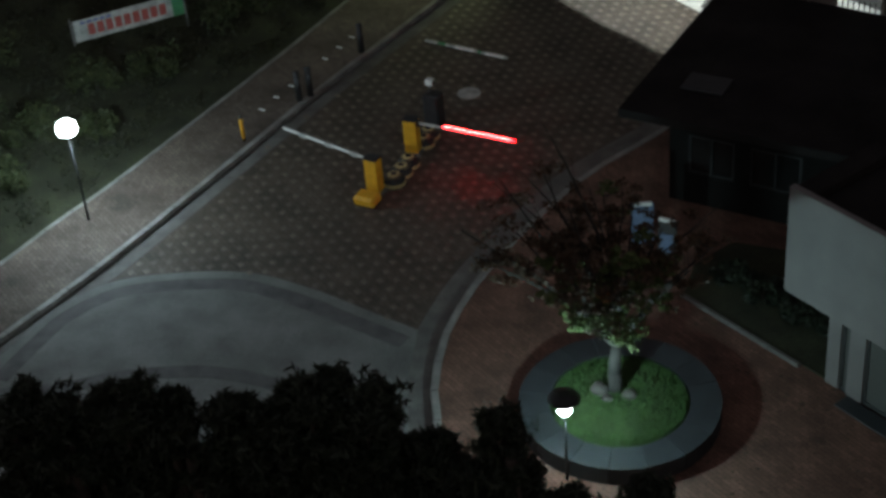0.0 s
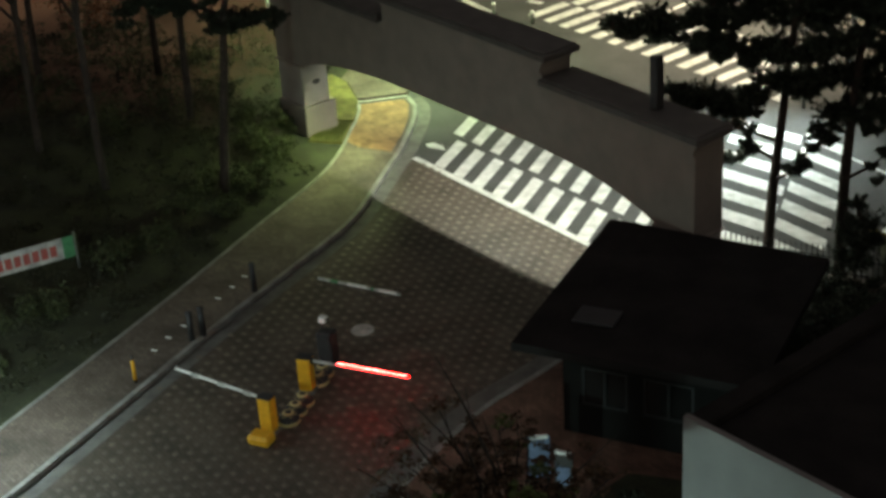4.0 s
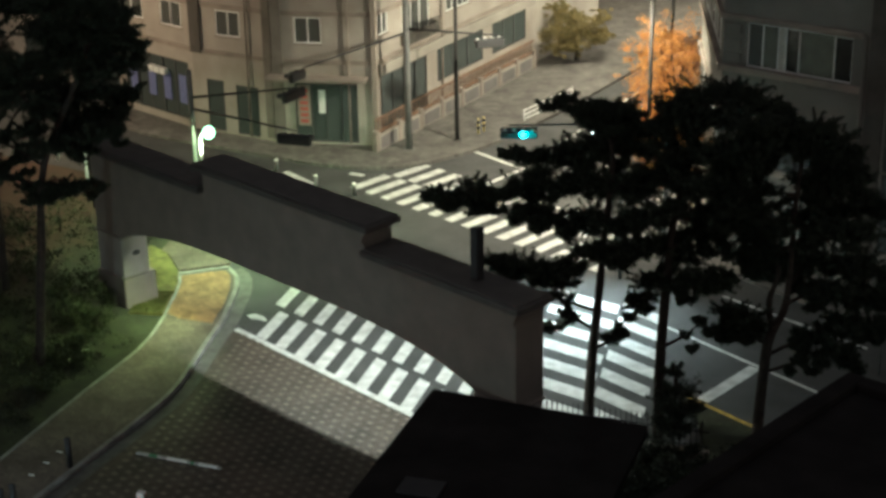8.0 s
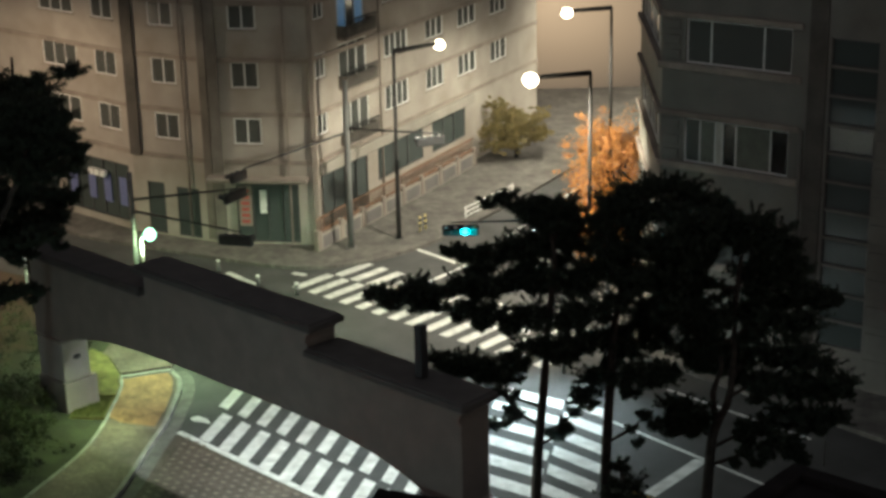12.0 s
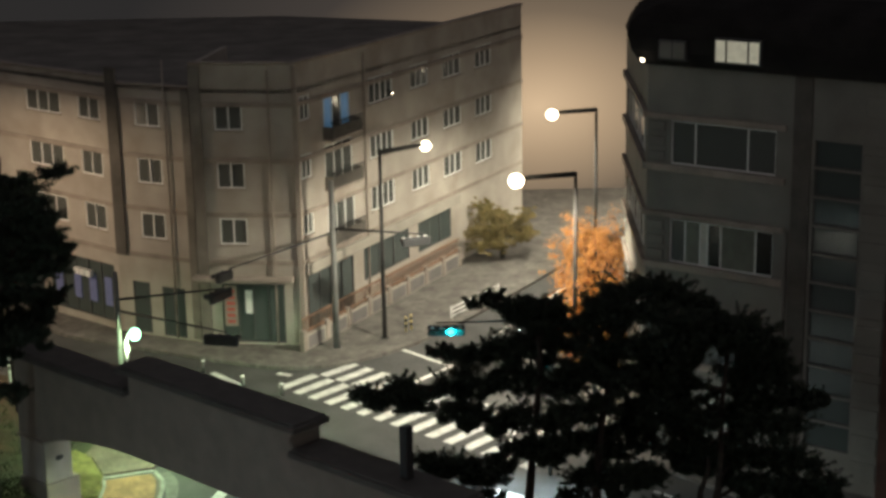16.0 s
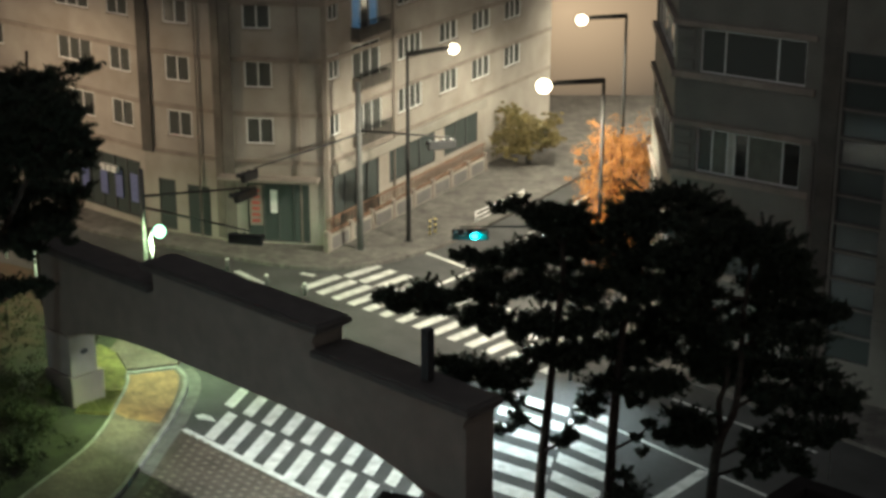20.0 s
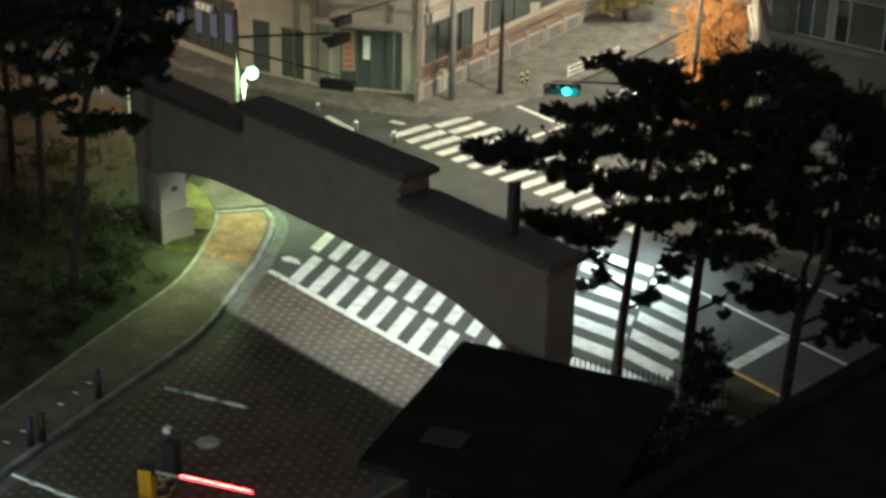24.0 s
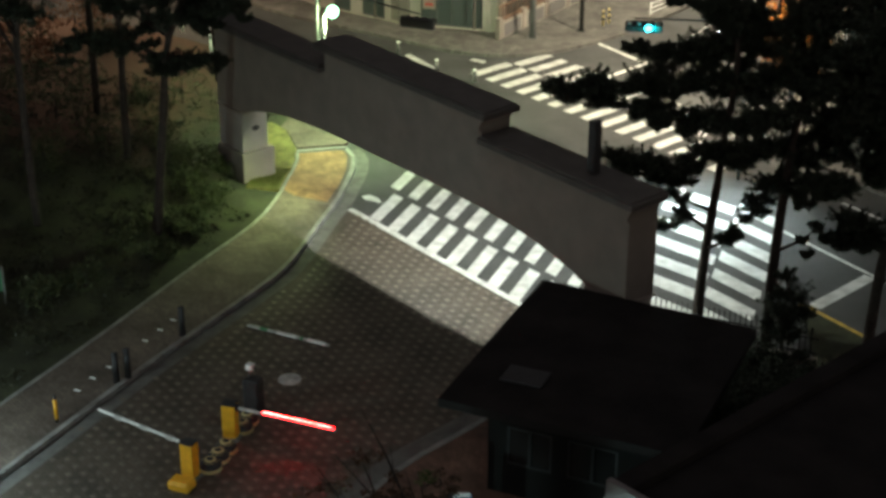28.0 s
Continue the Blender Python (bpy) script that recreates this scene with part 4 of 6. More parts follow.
# west side, going away along the far street
west = part("wall", wall_cells(10.2, -0.15, 14.75, [(0.8, 9.2, z0, z1) for z0, z1 in win_rows], 0.3), OFFICE_STONE, office)
west.matrix_local = pose(-5.8, 8.4, 0, 0, 0, -55.4)
for z0, z1 in win_rows:
    w = window_in(office, 0.8, 9.2, z0, z1, bars=5, frame=FRAME_WHITE, fr=0.05, sill=False, y=0.12)
    w.matrix_local = pose(-5.8, 8.4, 0, 0, 0, -55.4)
    for z in (z0 - 0.28, z1 + 0.03):
        b = part("band", B(0, 10.18, -0.16, -0.002, z, z + 0.24), FACADE_BAND, office)
        b.matrix_local = pose(-5.8, 8.4, 0, 0, 0, -55.4)
part("wall", B(-5.4, OW, 8.45, 8.75, -0.15, 14.75), OFFICE_STONE, office)
part("wall", B(OW, OW + 0.3, 0.0, 8.7, -0.15, 14.75), OFFICE_STONE, office)
for z in (2.0, 6.0, 9.7, 13.2):
    part("room_core", B(0.4, OW - 0.4, 1.4, 8.0, z - 1.9, z + 1.2), ROOM_DARK, office, "unlit rooms")
# attic with sloping dark sides
bm = bmesh.new()
E0 = OW + 0.4
profile = ((-0.15, -0.35, 14.75), (-0.45, -0.50, 15.25), (-0.62, -0.52, 15.80), (-0.50, -0.45, 16.25), (-0.20, -0.30, 16.55), (0.35, -0.05, 16.85), (1.0, 0.35, 17.08), (1.7, 0.8, 17.26))
rear = (8.9, 8.9, 8.9, 8.9, 8.6, 6.2, 3.8, 2.0)
rings = [[bm.verts.new(c) for c in ((xl, yf, z), (E0, yf, z), (E0, yb, z), (xl - 0.65 * (yb - yf) * (1 - 0.1 * i), yb, z))] for i, ((xl, yf, z), yb) in enumerate(zip(profile, rear))]
bm.faces.new(rings[0][::-1])
bm.faces.new(rings[-1])
for a, b in zip(rings, rings[1:]):
    for i in range(4):
        bm.faces.new((a[i], a[(i + 1) % 4], b[(i + 1) % 4], b[i]))
part("attic_roof", bm, ROOF_DARK, office, "dark sloping attic roof")
dormer = part("attic_window", B(2.95, 4.75, -0.66, -0.2, 15.0, 15.9, bevel=0.02), FRAME_DARK, office, "lit attic window")
for x0, x1 in ((3.02, 3.38), (3.46, 4.22), (4.30, 4.66)):
    part("pane", B(x0, x1, -0.675, -0.661, 15.08, 15.82), ROOM_LIT, dormer, "lit pane")
# Pale panes stand in for faint room light behind this window.
dormer = part("attic_window", B(0.75, 1.85, -0.66, -0.2, 15.0, 15.7, bevel=0.02), FRAME_DARK, office, "attic window with panes toned for faint light")
for x0, x1 in ((0.82, 1.28), (1.34, 1.78)):
    part("pane", B(x0, x1, -0.675, -0.661, 15.07, 15.63), OFFICE_STONE, dormer, "pane toned pale for faint light")
part("eave_lamp", B(0.02, 0.14, -0.66, -0.56, 14.86, 14.96, bevel=0.02), BULB_WARM, office, "small lit eave lamp")


# ---- street furniture ----
def street_lamp(base, head, height=9.0, globe=1.0):
    """Tall lamp: pole, arm, head with a lit lens."""
    t = thing("street_lamp", (base[0], base[1], 0.0 if base[1] < 60 else 0.0), 0, "tall grey street lamp with a lit warm head", "street lamp", "street lamps")
    dx, dy = head[0] - base[0], head[1] - base[1]
    k = math.hypot(dx, dy)
    part("base_plate", B(-0.2, 0.2, -0.2, 0.2, 0.0, 0.18, bevel=0.02), POLE_PAINT, t)
    part("pole", T((0, 0, 0.1), (0, 0, height + 0.05), 0.11, 0.07), POLE_PAINT, t)
    part("arm", T((0, 0, height), (dx * 0.8, dy * 0.8, height + 0.04), 0.12, 0.10), POLE_PAINT, t)
    m = pose(dx * 0.8, dy * 0.8, height, 0, 0, math.degrees(math.atan2(dy, dx)))
    h = part("head", B(0.0, k * 0.2 - 0.1, -0.10, 0.10, -0.05, 0.10, bevel=0.04), POLE_PAINT, t)
    h.matrix_local = m
    part("lens", lathe(bmesh.new(), [(0.33 * globe * math.sin(a), -0.30 * globe * math.cos(a) - 0.05) for a in (math.pi * i / 12 for i in range(13))], (k * 0.2, 0, 0), 28), BULB_WARM, h, "glowing globe").visible_shadow = False
    return t


street_lamp((6.70, 66.75), (4.13, 65.89))
street_lamp((-1.66, 72.3), (0.43, 73.82), globe=0.8)
street_lamp((9.3, 82.2), (6.95, 81.26), globe=0.9)
# Added pole and globe for the unseen fill lamp hidden behind the office.
street_lamp((16.2, 92.6), (14.0, 92.0), globe=0.9)


def crossing_lamp(x, y):
    t = thing("crossing_lamp", (x, y, 0.0), 0, "lit white lamp on a post at the side crossing", "street lamp")
    part("pole", T((0, 0, 0), (0, 0, 5.75), 0.08, 0.06), STEEL_GREY, t)
    part("arm", T((0, 0, 5.7), (-0.9, -0.2, 5.85), 0.05, 0.04), STEEL_GREY, t)
    h = part("head", B(-1.2, -0.75, -0.35, -0.05, 5.78, 5.92, bevel=0.03), STEEL_DARK, t)
    part("lens", B(-1.15, -0.8, -0.31, -0.09, 5.73, 5.775), BULB_COOL, h, "glowing lens")
    return t


crossing_lamp(4.7, 55.85)


def gate_lamp():
    t = thing("gate_lamp", (-10.9, 58.55, 0.0), 0, "slim post lamp behind the gate with a greenish lit head", "street lamp")
    part("base_plate", B(-0.37, -0.07, -0.15, 0.15, 0.0, 0.05, bevel=0.01), STEEL_DARK, t)
    part("pole", T((-0.22, 0, 0.05), (-0.22, 0, 3.7), 0.07, 0.06), STEEL_DARK, t)
    # White enamel imitates lamplight on the upper post; the lower pole stays dark.
    part("neck", limb_chain(bmesh.new(), [Vector((-0.22, 0, 3.7)), Vector((-0.22, 0, 4.75)), Vector((-0.13, -0.02, 5.0)), Vector((0.0, -0.04, 5.05))], 0.065, 0.055, 12), WHITE_PAINT, t, "upper post whitened for the lamp's light on it")
    part("globe", lathe(bmesh.new(), [(0.23 * math.sin(a), -0.25 * math.cos(a)) for a in (math.pi * i / 12 for i in range(13))], (0.13, -0.05, 4.98), 24), BULB_GREEN, t, "glowing globe").visible_shadow = False
    return t


gate_lamp()


def garden_lamp(x, y, z0, height, cap_r=0.30, globe=0.145):
    t = thing("garden_lamp", (x, y, z0), 0, "garden lamp with a dark cap over a glowing globe", "garden lamp", "garden lamps")
    part("post", T((0, 0, 0), (0, 0, height - 0.42), 0.035, 0.03), BLACK_PAINT, t)
    part("collar", T((0, 0, height - 0.44), (0, 0, height - 0.38), 0.09, 0.11), BLACK_PAINT, t)
    part("globe", lathe(bmesh.new(), [(0.08, 0.0), (globe * 0.8, 0.02), (globe * 0.95, 0.07), (globe, 0.14), (globe * 0.97, 0.22), (globe * 0.85, 0.30), (globe * 0.55, 0.36), (0.04, 0.385)], (0, 0, height - 0.44), 24), BULB_COOL, t, "glowing globe").visible_shadow = False
    if cap_r > 0.1:
        part("cap", lathe(bmesh.new(), [(cap_r * 0.9, 0.0), (cap_r, 0.03), (cap_r * 0.85, 0.09), (cap_r * 0.3, 0.15)], (0, 0, height - 0.08), 20), BLACK_PAINT, t)
    return t


garden_lamp(-3.90, 23.99, 0.15, 2.24, 0.34)
garden_lamp(-17.60, 32.17, 0.15, 3.08, 0.08, 0.27)


def signal(x, y, z, turn, on=False, lenses=4, glints=False):
    """A horizontal traffic signal: housing, lenses and hoods."""
    t = thing("traffic_signal", (x, y, z), turn, "horizontal traffic signal " + ("showing blue-green light" if on else "seen unlit"), "traffic signal", "traffic signals")
    w = 0.34 * lenses
    part("housing", B(-w / 2, w / 2, 0.0, 0.22, -0.2, 0.2, bevel=0.05), STEEL_DARK, t)
    for i in range(lenses):
        cx = -w / 2 + 0.17 + i * 0.34
        lit = on and i == lenses - 2
        lens = part("lens", T((cx, -0.02, 0), (cx, 0.0, 0), 0.14, seg=16), SIGNAL_ON if lit else LENS_OFF, t, "lit blue-green lens" if lit else "")
        bm = bmesh.new()
        for k in range(9):
            a0, a1 = math.pi * k / 9, math.pi * (k + 1) / 9
            q = [(cx + 0.155 * math.cos(a), y0, 0.155 * math.sin(a)) for a in (a0, a1) for y0 in (-0.24, 0.0)]
            vs = [bm.verts.new(c) for c in q]
            bm.faces.new((vs[0], vs[2], vs[3], vs[1]))
        part("hood", bm, STEEL_DARK, t)
        if glints:
            # White chips stand in for street-lamp glints on the hoods.
            part("hood_glint", B(cx - 0.06, cx + 0.06, -0.2, -0.04, 0.158, 0.19, bevel=0.012), WHITE_PAINT, t, "white chip painting a glint on the hood")
    return t


def mast(base, height, arms, r=0.12):
    t = thing("signal_mast", (base[0], base[1], 0), 0, "grey signal mast with long arms over the road", "mast", "signal masts")
    part("base_plate", B(-0.22, 0.22, -0.22, 0.22, 0, 0.17, bevel=0.02), STEEL_GREY, t)
    part("pole", T((0, 0, 0.1), (0, 0, height), r, r * 0.75), CONCRETE if r > 0.14 else STEEL_GREY, t)
    for x, y, z in arms:
        part("arm", T((0, 0, z), (x - base[0], y - base[1], z), 0.055, 0.03), STEEL_DARK, t)
    return t


signal(0.95, 56.37, 5.5, -2, on=True, glints=True)
signal(3.45, 55.0, 5.5, 20, on=True, lenses=3)
mast((6.4, 56.6), 6.4, [(0.6, 56.55, 5.78), (3.3, 55.2, 5.74)])
signal(-0.12, 69.6, 5.5, 200, glints=True)
mast((-3.85, 71.07), 8.0, [(0.4, 69.7, 5.78), (-7.9, 65.3, 5.6)], 0.16)
signal(-7.35, 57.4, 5.05, 165)
signal(-7.95, 61.7, 5.5, 240)
signal(-8.2, 65.2, 5.3, 240, lenses=3)
mast((-11.75, 60.6), 6.85, [(-7.2, 57.5, 5.3), (-7.8, 61.8, 5.75)])


def post(name, x, y, z0, h, r, material, label, group, bands=(), cap=None):
    t = thing(name, (x, y, z0), 0, label, name.replace("_", " "), group)
    part("post", T((0, 0, 0), (0, 0, h), r, r * 0.95), material, t)
    for z, dz, mt in bands:
        part("band", T((0, 0, z), (0, 0, z + dz), r * 1.06, seg=12), mt, t)
    if cap:
        part("cap", lathe(bmesh.new(), [(r, 0), (r * 1.1, 0.02), (r * 0.6, 0.06), (0.01, 0.08)], (0, 0, h), 12), cap, t)
    return t


for x, y in ((-1.70, 72.33), (-0.67, 73.29), (-0.42, 73.60)):
    post("marker_post", x, y, 0.15, 0.72, 0.055, YELLOW_PALE, "pale yellow and black marker post at the street kerb", "marker posts", [(0.2, 0.14, BLACK_RUBBER), (0.48, 0.14, BLACK_RUBBER)])
def guard_rail(a, b):
    """White roadside railing: two posts and three rails."""
    turn, length = facade_turn(a, b)
    t = thing("guard_rail", (a[0], a[1], 0.0), turn, "white three-bar guard railing beside the far street", "railing", "street railings")
    for x in (0.0, length):
        part("post", T((x, 0, 0), (x, 0, 0.74), 0.035, seg=8), WHITE_PAINT, t)
    for z in (0.24, 0.46, 0.68):
        part("bar", T((0, 0, z), (length, 0, z), 0.03, seg=8), WHITE_PAINT, t)
    return t


guard_rail((1.53, 75.17), (2.50, 76.60))
guard_rail((2.91, 77.25), (4.02, 78.90))
for x, y in ((-9.67, 68.5), (-7.7, 66.3), (-5.94, 65.2)):
    post("bollard", x, y, 0.0, 0.5, 0.09, STEEL_GREY, "short bollard with a pale top at the crossing", "crossing bollards", cap=WHITE_PAINT)
K = 1 - 0.15 / 23.5
for x, y in ((-13.69, 38.81), (-13.43, 39.09), (-12.54, 41.77)):
    post("bollard", x * K, y * K, 0.15, 0.9, 0.10, STEEL_DARK, "dark round bollard beside the footpath", "path bollards", cap=STEEL_DARK)
post("marker_post", -14.68 * K, 36.52 * K, 0.15, 0.85, 0.05, STEEL_DARK, "dark post with a yellow reflective strip", "path bollards", [(0.1, 0.62, YELLOW)])
for x, y in ((-14.65, 38.2), (-14.43, 38.92), (-14.15, 39.59), (-13.55, 41.25), (-13.29, 41.97), (-13.06, 42.63)):
    bm = B(-0.10, 0.10, -0.025, 0.025, 0.0, 0.035, bevel=0.008)
    solo("path_stud", bm, WHITE_PAINT, "small pale stud on the footpath", "path stud", "path studs", at=(x * K, y * K, 0.15), turn=-18)


# ---- barriers and traffic island ----
def barrier(base, tip, lit):
    t = thing("barrier", (base[0], base[1], 0.008), 0, "yellow car park barrier with a " + ("red glowing arm" if lit else "white arm"), "barrier", "car park barriers")
    d = Vector(tip) - Vector(base)
    ang = math.degrees(math.atan2(d.y, d.x))
    cab = part("cabinet", B(-0.19, 0.19, -0.16, 0.16, 0.06, 1.05, bevel=0.02), YELLOW, t)
    cab.matrix_local = pose(0, 0, 0, 0, 0, ang + 8)
    part("lid", B(-0.2, 0.2, -0.17, 0.17, 1.052, 1.09, bevel=0.012), STEEL_DARK, cab)
    part("plinth", B(-0.26, 0.26, -0.22, 0.22, 0.0, 0.06, bevel=0.01), CONCRETE, t).matrix_local = pose(0, 0, 0, 0, 0, ang + 8)
    arm = part("arm", B(0.2, d.length, -0.03, 0.03, -0.03, 0.045, bevel=0.012), OLD_PAINT if lit else WHITE_PAINT, t)
    arm.matrix_local = pose(0, 0, 0.97, 0, 0, ang)
    if lit:
        part("light_strip", B(1.0, d.length - 0.04, -0.036, 0.036, 0.047, 0.066), LED_RED, arm, "glowing red strip")
        for i in range(int((d.length - 1.1) / 0.075)):
            part("led", B(1.03 + i * 0.075, 1.08 + i * 0.075, -0.010, 0.010, 0.067, 0.074), LED_CORE, arm, "bright red bead")
    else:
        for i in range(3):
            part("band", B(0.5 + i * 0.9, 0.75 + i * 0.9, -0.047, 0.047, -0.047, 0.047), OLD_PAINT, arm)
    part("hub", T((0.16, 0.0, 0.97), (0.26, 0.0, 0.97), 0.10), STEEL_DARK, t).matrix_local = pose(0, 0, 0, 0, 0, ang)
    return t


barrier((-10.36, 34.30), (-13.19, 35.73), False)
barrier((-9.76, 36.30), (-6.75, 35.43), True)
hump = thing("island_buffer", (-10.45, 33.75, 0.008), 74, "yellow rubber nose of the traffic island", "buffer")
part("body", B(-0.25, 0.25, -0.32, 0.32, 0.0, 0.3, bevel=0.08), YELLOW, hump)
for i, (x, y) in enumerate(((-9.95, 34.75), (-9.85, 35.2), (-9.75, 35.65), (-9.55, 36.7), (-9.5, 37.1))):
    t = thing("wheel_stop", (x, y, 0.008), 74, "black and yellow striped rubber hump on the island", "kerb hump", "island humps")
    bm = bmesh.new()
    lathe(bm, [(0.30, 0.0), (0.30, 0.12), (0.20, 0.27), (0.05, 0.32)], seg=16)
    part("body", bm, BLACK_RUBBER, t)
    for k in range(2):
        part("stripe", lathe(bmesh.new(), [(0.306, 0.0), (0.306, 0.1)] if k == 0 else [(0.215, 0.255), (0.12, 0.305)], seg=16), YELLOW_PALE, t)
kiosk = thing("ticket_kiosk", (-9.45, 37.75, 0.008), 74, "dark ticket machine with a small white camera on top", "ticket machine")
part("body", B(-0.21, 0.21, -0.24, 0.24, 0.0, 1.02, bevel=0.04), STEEL_DARK, kiosk)
part("screen", B(-0.13, 0.13, -0.252, -0.241, 0.65, 0.95), GLASS, kiosk)
part("camera_post", T((0.0, 0.1, 1.04), (0.0, 0.1, 1.3), 0.03), STEEL_GREY, kiosk)
camera_box = part("camera_head", B(-0.10, 0.10, -0.05, 0.17, 1.28, 1.46, bevel=0.02), WHITE_PAINT, kiosk, "small white camera housing")
part("camera_lens", T((0.0, -0.07, 1.37), (0.0, -0.05, 1.37), 0.05), BLACK_RUBBER, camera_box)
solo("manhole_cover", lathe(bmesh.new(), [(0.34, 0.0), (0.34, 0.012), (0.30, 0.018), (0.05, 0.018)], seg=24), OLD_PAINT, "round worn manhole cover in the drive", "manhole cover", at=(-8.81, 39.52, 0.006))
rail = thing("height_bar", (-10.72, 42.52, 0.008), math.degrees(math.atan2(-0.965, 2.70)), "long low green and white striped bar lying in the drive", "bar")
part("bar", B(0.0, 2.87, -0.05, 0.05, 0.0, 0.085, bevel=0.02), OLD_PAINT, rail)
for x0, x1, mt in ((0.45, 0.75, GREEN_PAINT), (1.05, 1.75, WHITE_PAINT), (1.85, 2.0, GREEN_PAINT), (2.1, 2.78, WHITE_PAINT)):
    part("band", B(x0, x1, -0.053, 0.053, 0.0, 0.088, bevel=0.02), mt, rail)

# banner on the bank
ban = thing("banner", (-21.0, 40.0, 0.62), math.degrees(math.atan2(2.15, 2.88)), "white cloth banner with red lettering and green ends on posts", "banner")
part("cloth", B(0.12, 3.2, -0.012, 0.012, 0.35, 1.05), OLD_PAINT, ban)
for x0, x1 in ((3.2, 3.55),):
    part("end_panel", B(x0, x1, -0.014, 0.014, 0.35, 1.05), GREEN_PAINT, ban, "green end panel")
for i in range(9):
    part("lettering_bar", B(0.55 + i * 0.28, 0.76 + i * 0.28, -0.017, -0.0125, 0.5, 0.86), RED_PRINT, ban)
for i in range(5):
    part("lettering_bar", B(0.35 + i * 0.2, 0.5 + i * 0.2, -0.017, -0.0125, 0.9, 1.0), BLUE_PRINT, ban)
for x in (0.06, 3.6):
    part("post", T((x, 0.03, -1.0), (x, 0.03, 1.15), 0.035, seg=8), STEEL_GREY, ban)

# notice boards beside the guard house
def notice_board(x, y, turn, w, z0, z1, panel, sheet, label):
    t = thing("notice_board", (x, y, 0.15), turn, label, "notice board", "notice boards")
    part("panel", B(-w, w, -0.03, 0.03, z0, z1, bevel=0.03), panel, t)
    part("sheet", B(-w * 0.72, w * 0.72, -0.036, -0.031, z0 + 0.12, z0 + (z1 - z0) * 0.62), sheet, t)
    part("top_strip", B(-w * 0.8, w * 0.8, -0.038, 0.032, z1 - 0.08, z1 + 0.01), WHITE_PAINT, t)
    for s in (-w * 0.8, w * 0.8):
        part("leg", T((s, 0.05, 0), (s, 0.05, z1 - 0.1), 0.025, seg=8), POLE_PAINT, t)
    return t


notice_board(-3.11, 31.9, 10, 0.27, 0.35, 1.55, BOARD_BLUE, BOARD_BLUE, "faded blue upright notice board on two legs")
notice_board(-2.50, 31.55, -18, 0.24, 0.30, 1.35, FRAME_DARK, BOARD_BLUE, "dark notice board with a small pale sheet")


# ---- planter ----
planter = thing("round_planter", (-3.05, 26.1, 0.15), 0, "round stone planter ring with lawn round a tree", "planter")
NSEG = 16
for i in range(NSEG):
    a0, a1 = 2 * math.pi * i / NSEG + 0.004, 2 * math.pi * (i + 1) / NSEG - 0.004
    pts = []
    for k in range(5):
        a = a0 + (a1 - a0) * k / 4
        pts.append((2.16 * math.cos(a), 2.16 * math.sin(a)))
    for k in range(4, -1, -1):
        a = a0 + (a1 - a0) * k / 4
        pts.append((1.50 * math.cos(a), 1.50 * math.sin(a)))
    part("ring_stone", prism(pts, 0.0, 0.42), DARK_STONE, planter)
part("soil", lathe(bmesh.new(), [(1.48, 0.0), (1.48, 0.36), (0.9, 0.46), (0.02, 0.50)], seg=32), GRASS_BED, planter, "mossy soil")
rng = random.Random(4)
vs, fs = [], []
for i in range(9000):
    a, r = rng.uniform(0, 2 * math.pi), 1.44 * math.sqrt(rng.random())
    x, y = r * math.cos(a), r * math.sin(a)
    z = 0.36 + 0.14 * (1 - r / 1.6)
    h, w, t = rng.uniform(0.05, 0.13), 0.012, rng.uniform(0, math.pi)
    dx, dy = w * math.cos(t), w * math.sin(t)
    lx, ly = rng.uniform(-0.04, 0.04), rng.uniform(-0.04, 0.04)
    k = len(vs)
    vs += [(x - dx, y - dy, z), (x + dx, y + dy, z), (x + lx, y + ly, z + h)]
    fs.append((k, k + 1, k + 2))
me = bpy.data.meshes.new("grass")
me.from_pydata(vs, [], fs)
me.materials.append(GRASS)
grass = new("grass", me)
grass.matrix_world = pose(-3.05, 26.1, 0.15)
tagged(grass, "short green grass in the planter", "grass", kind="stuff")
vs, fs = [], []
for i in range(5000):
    k = rng.randrange(len(verge) - 1)
    p = verge[k].lerp(verge[k + 1], rng.random())
    u = (verge[k + 1] - verge[k]).normalized()
    d = rng.uniform(0.05, 1.2)
    x, y, h, a = p.x + u.y * d, p.y - u.x * d, rng.uniform(0.05, 0.14), rng.uniform(0, math.pi)
    dx, dy = 0.014 * math.cos(a), 0.014 * math.sin(a)
    k = len(vs)
    vs += [(x - dx, y - dy, 0.23), (x + dx, y + dy, 0.23), (x + rng.uniform(-0.05, 0.05), y + rng.uniform(-0.05, 0.05), 0.23 + h)]
    fs.append((k, k + 1, k + 2))
me = bpy.data.meshes.new("grass")
me.from_pydata(vs, [], fs)
me.materials.append(GRASS_OLIVE)
tagged(new("grass", me), "short grass on the verge by the gate pier", "grass", kind="stuff")


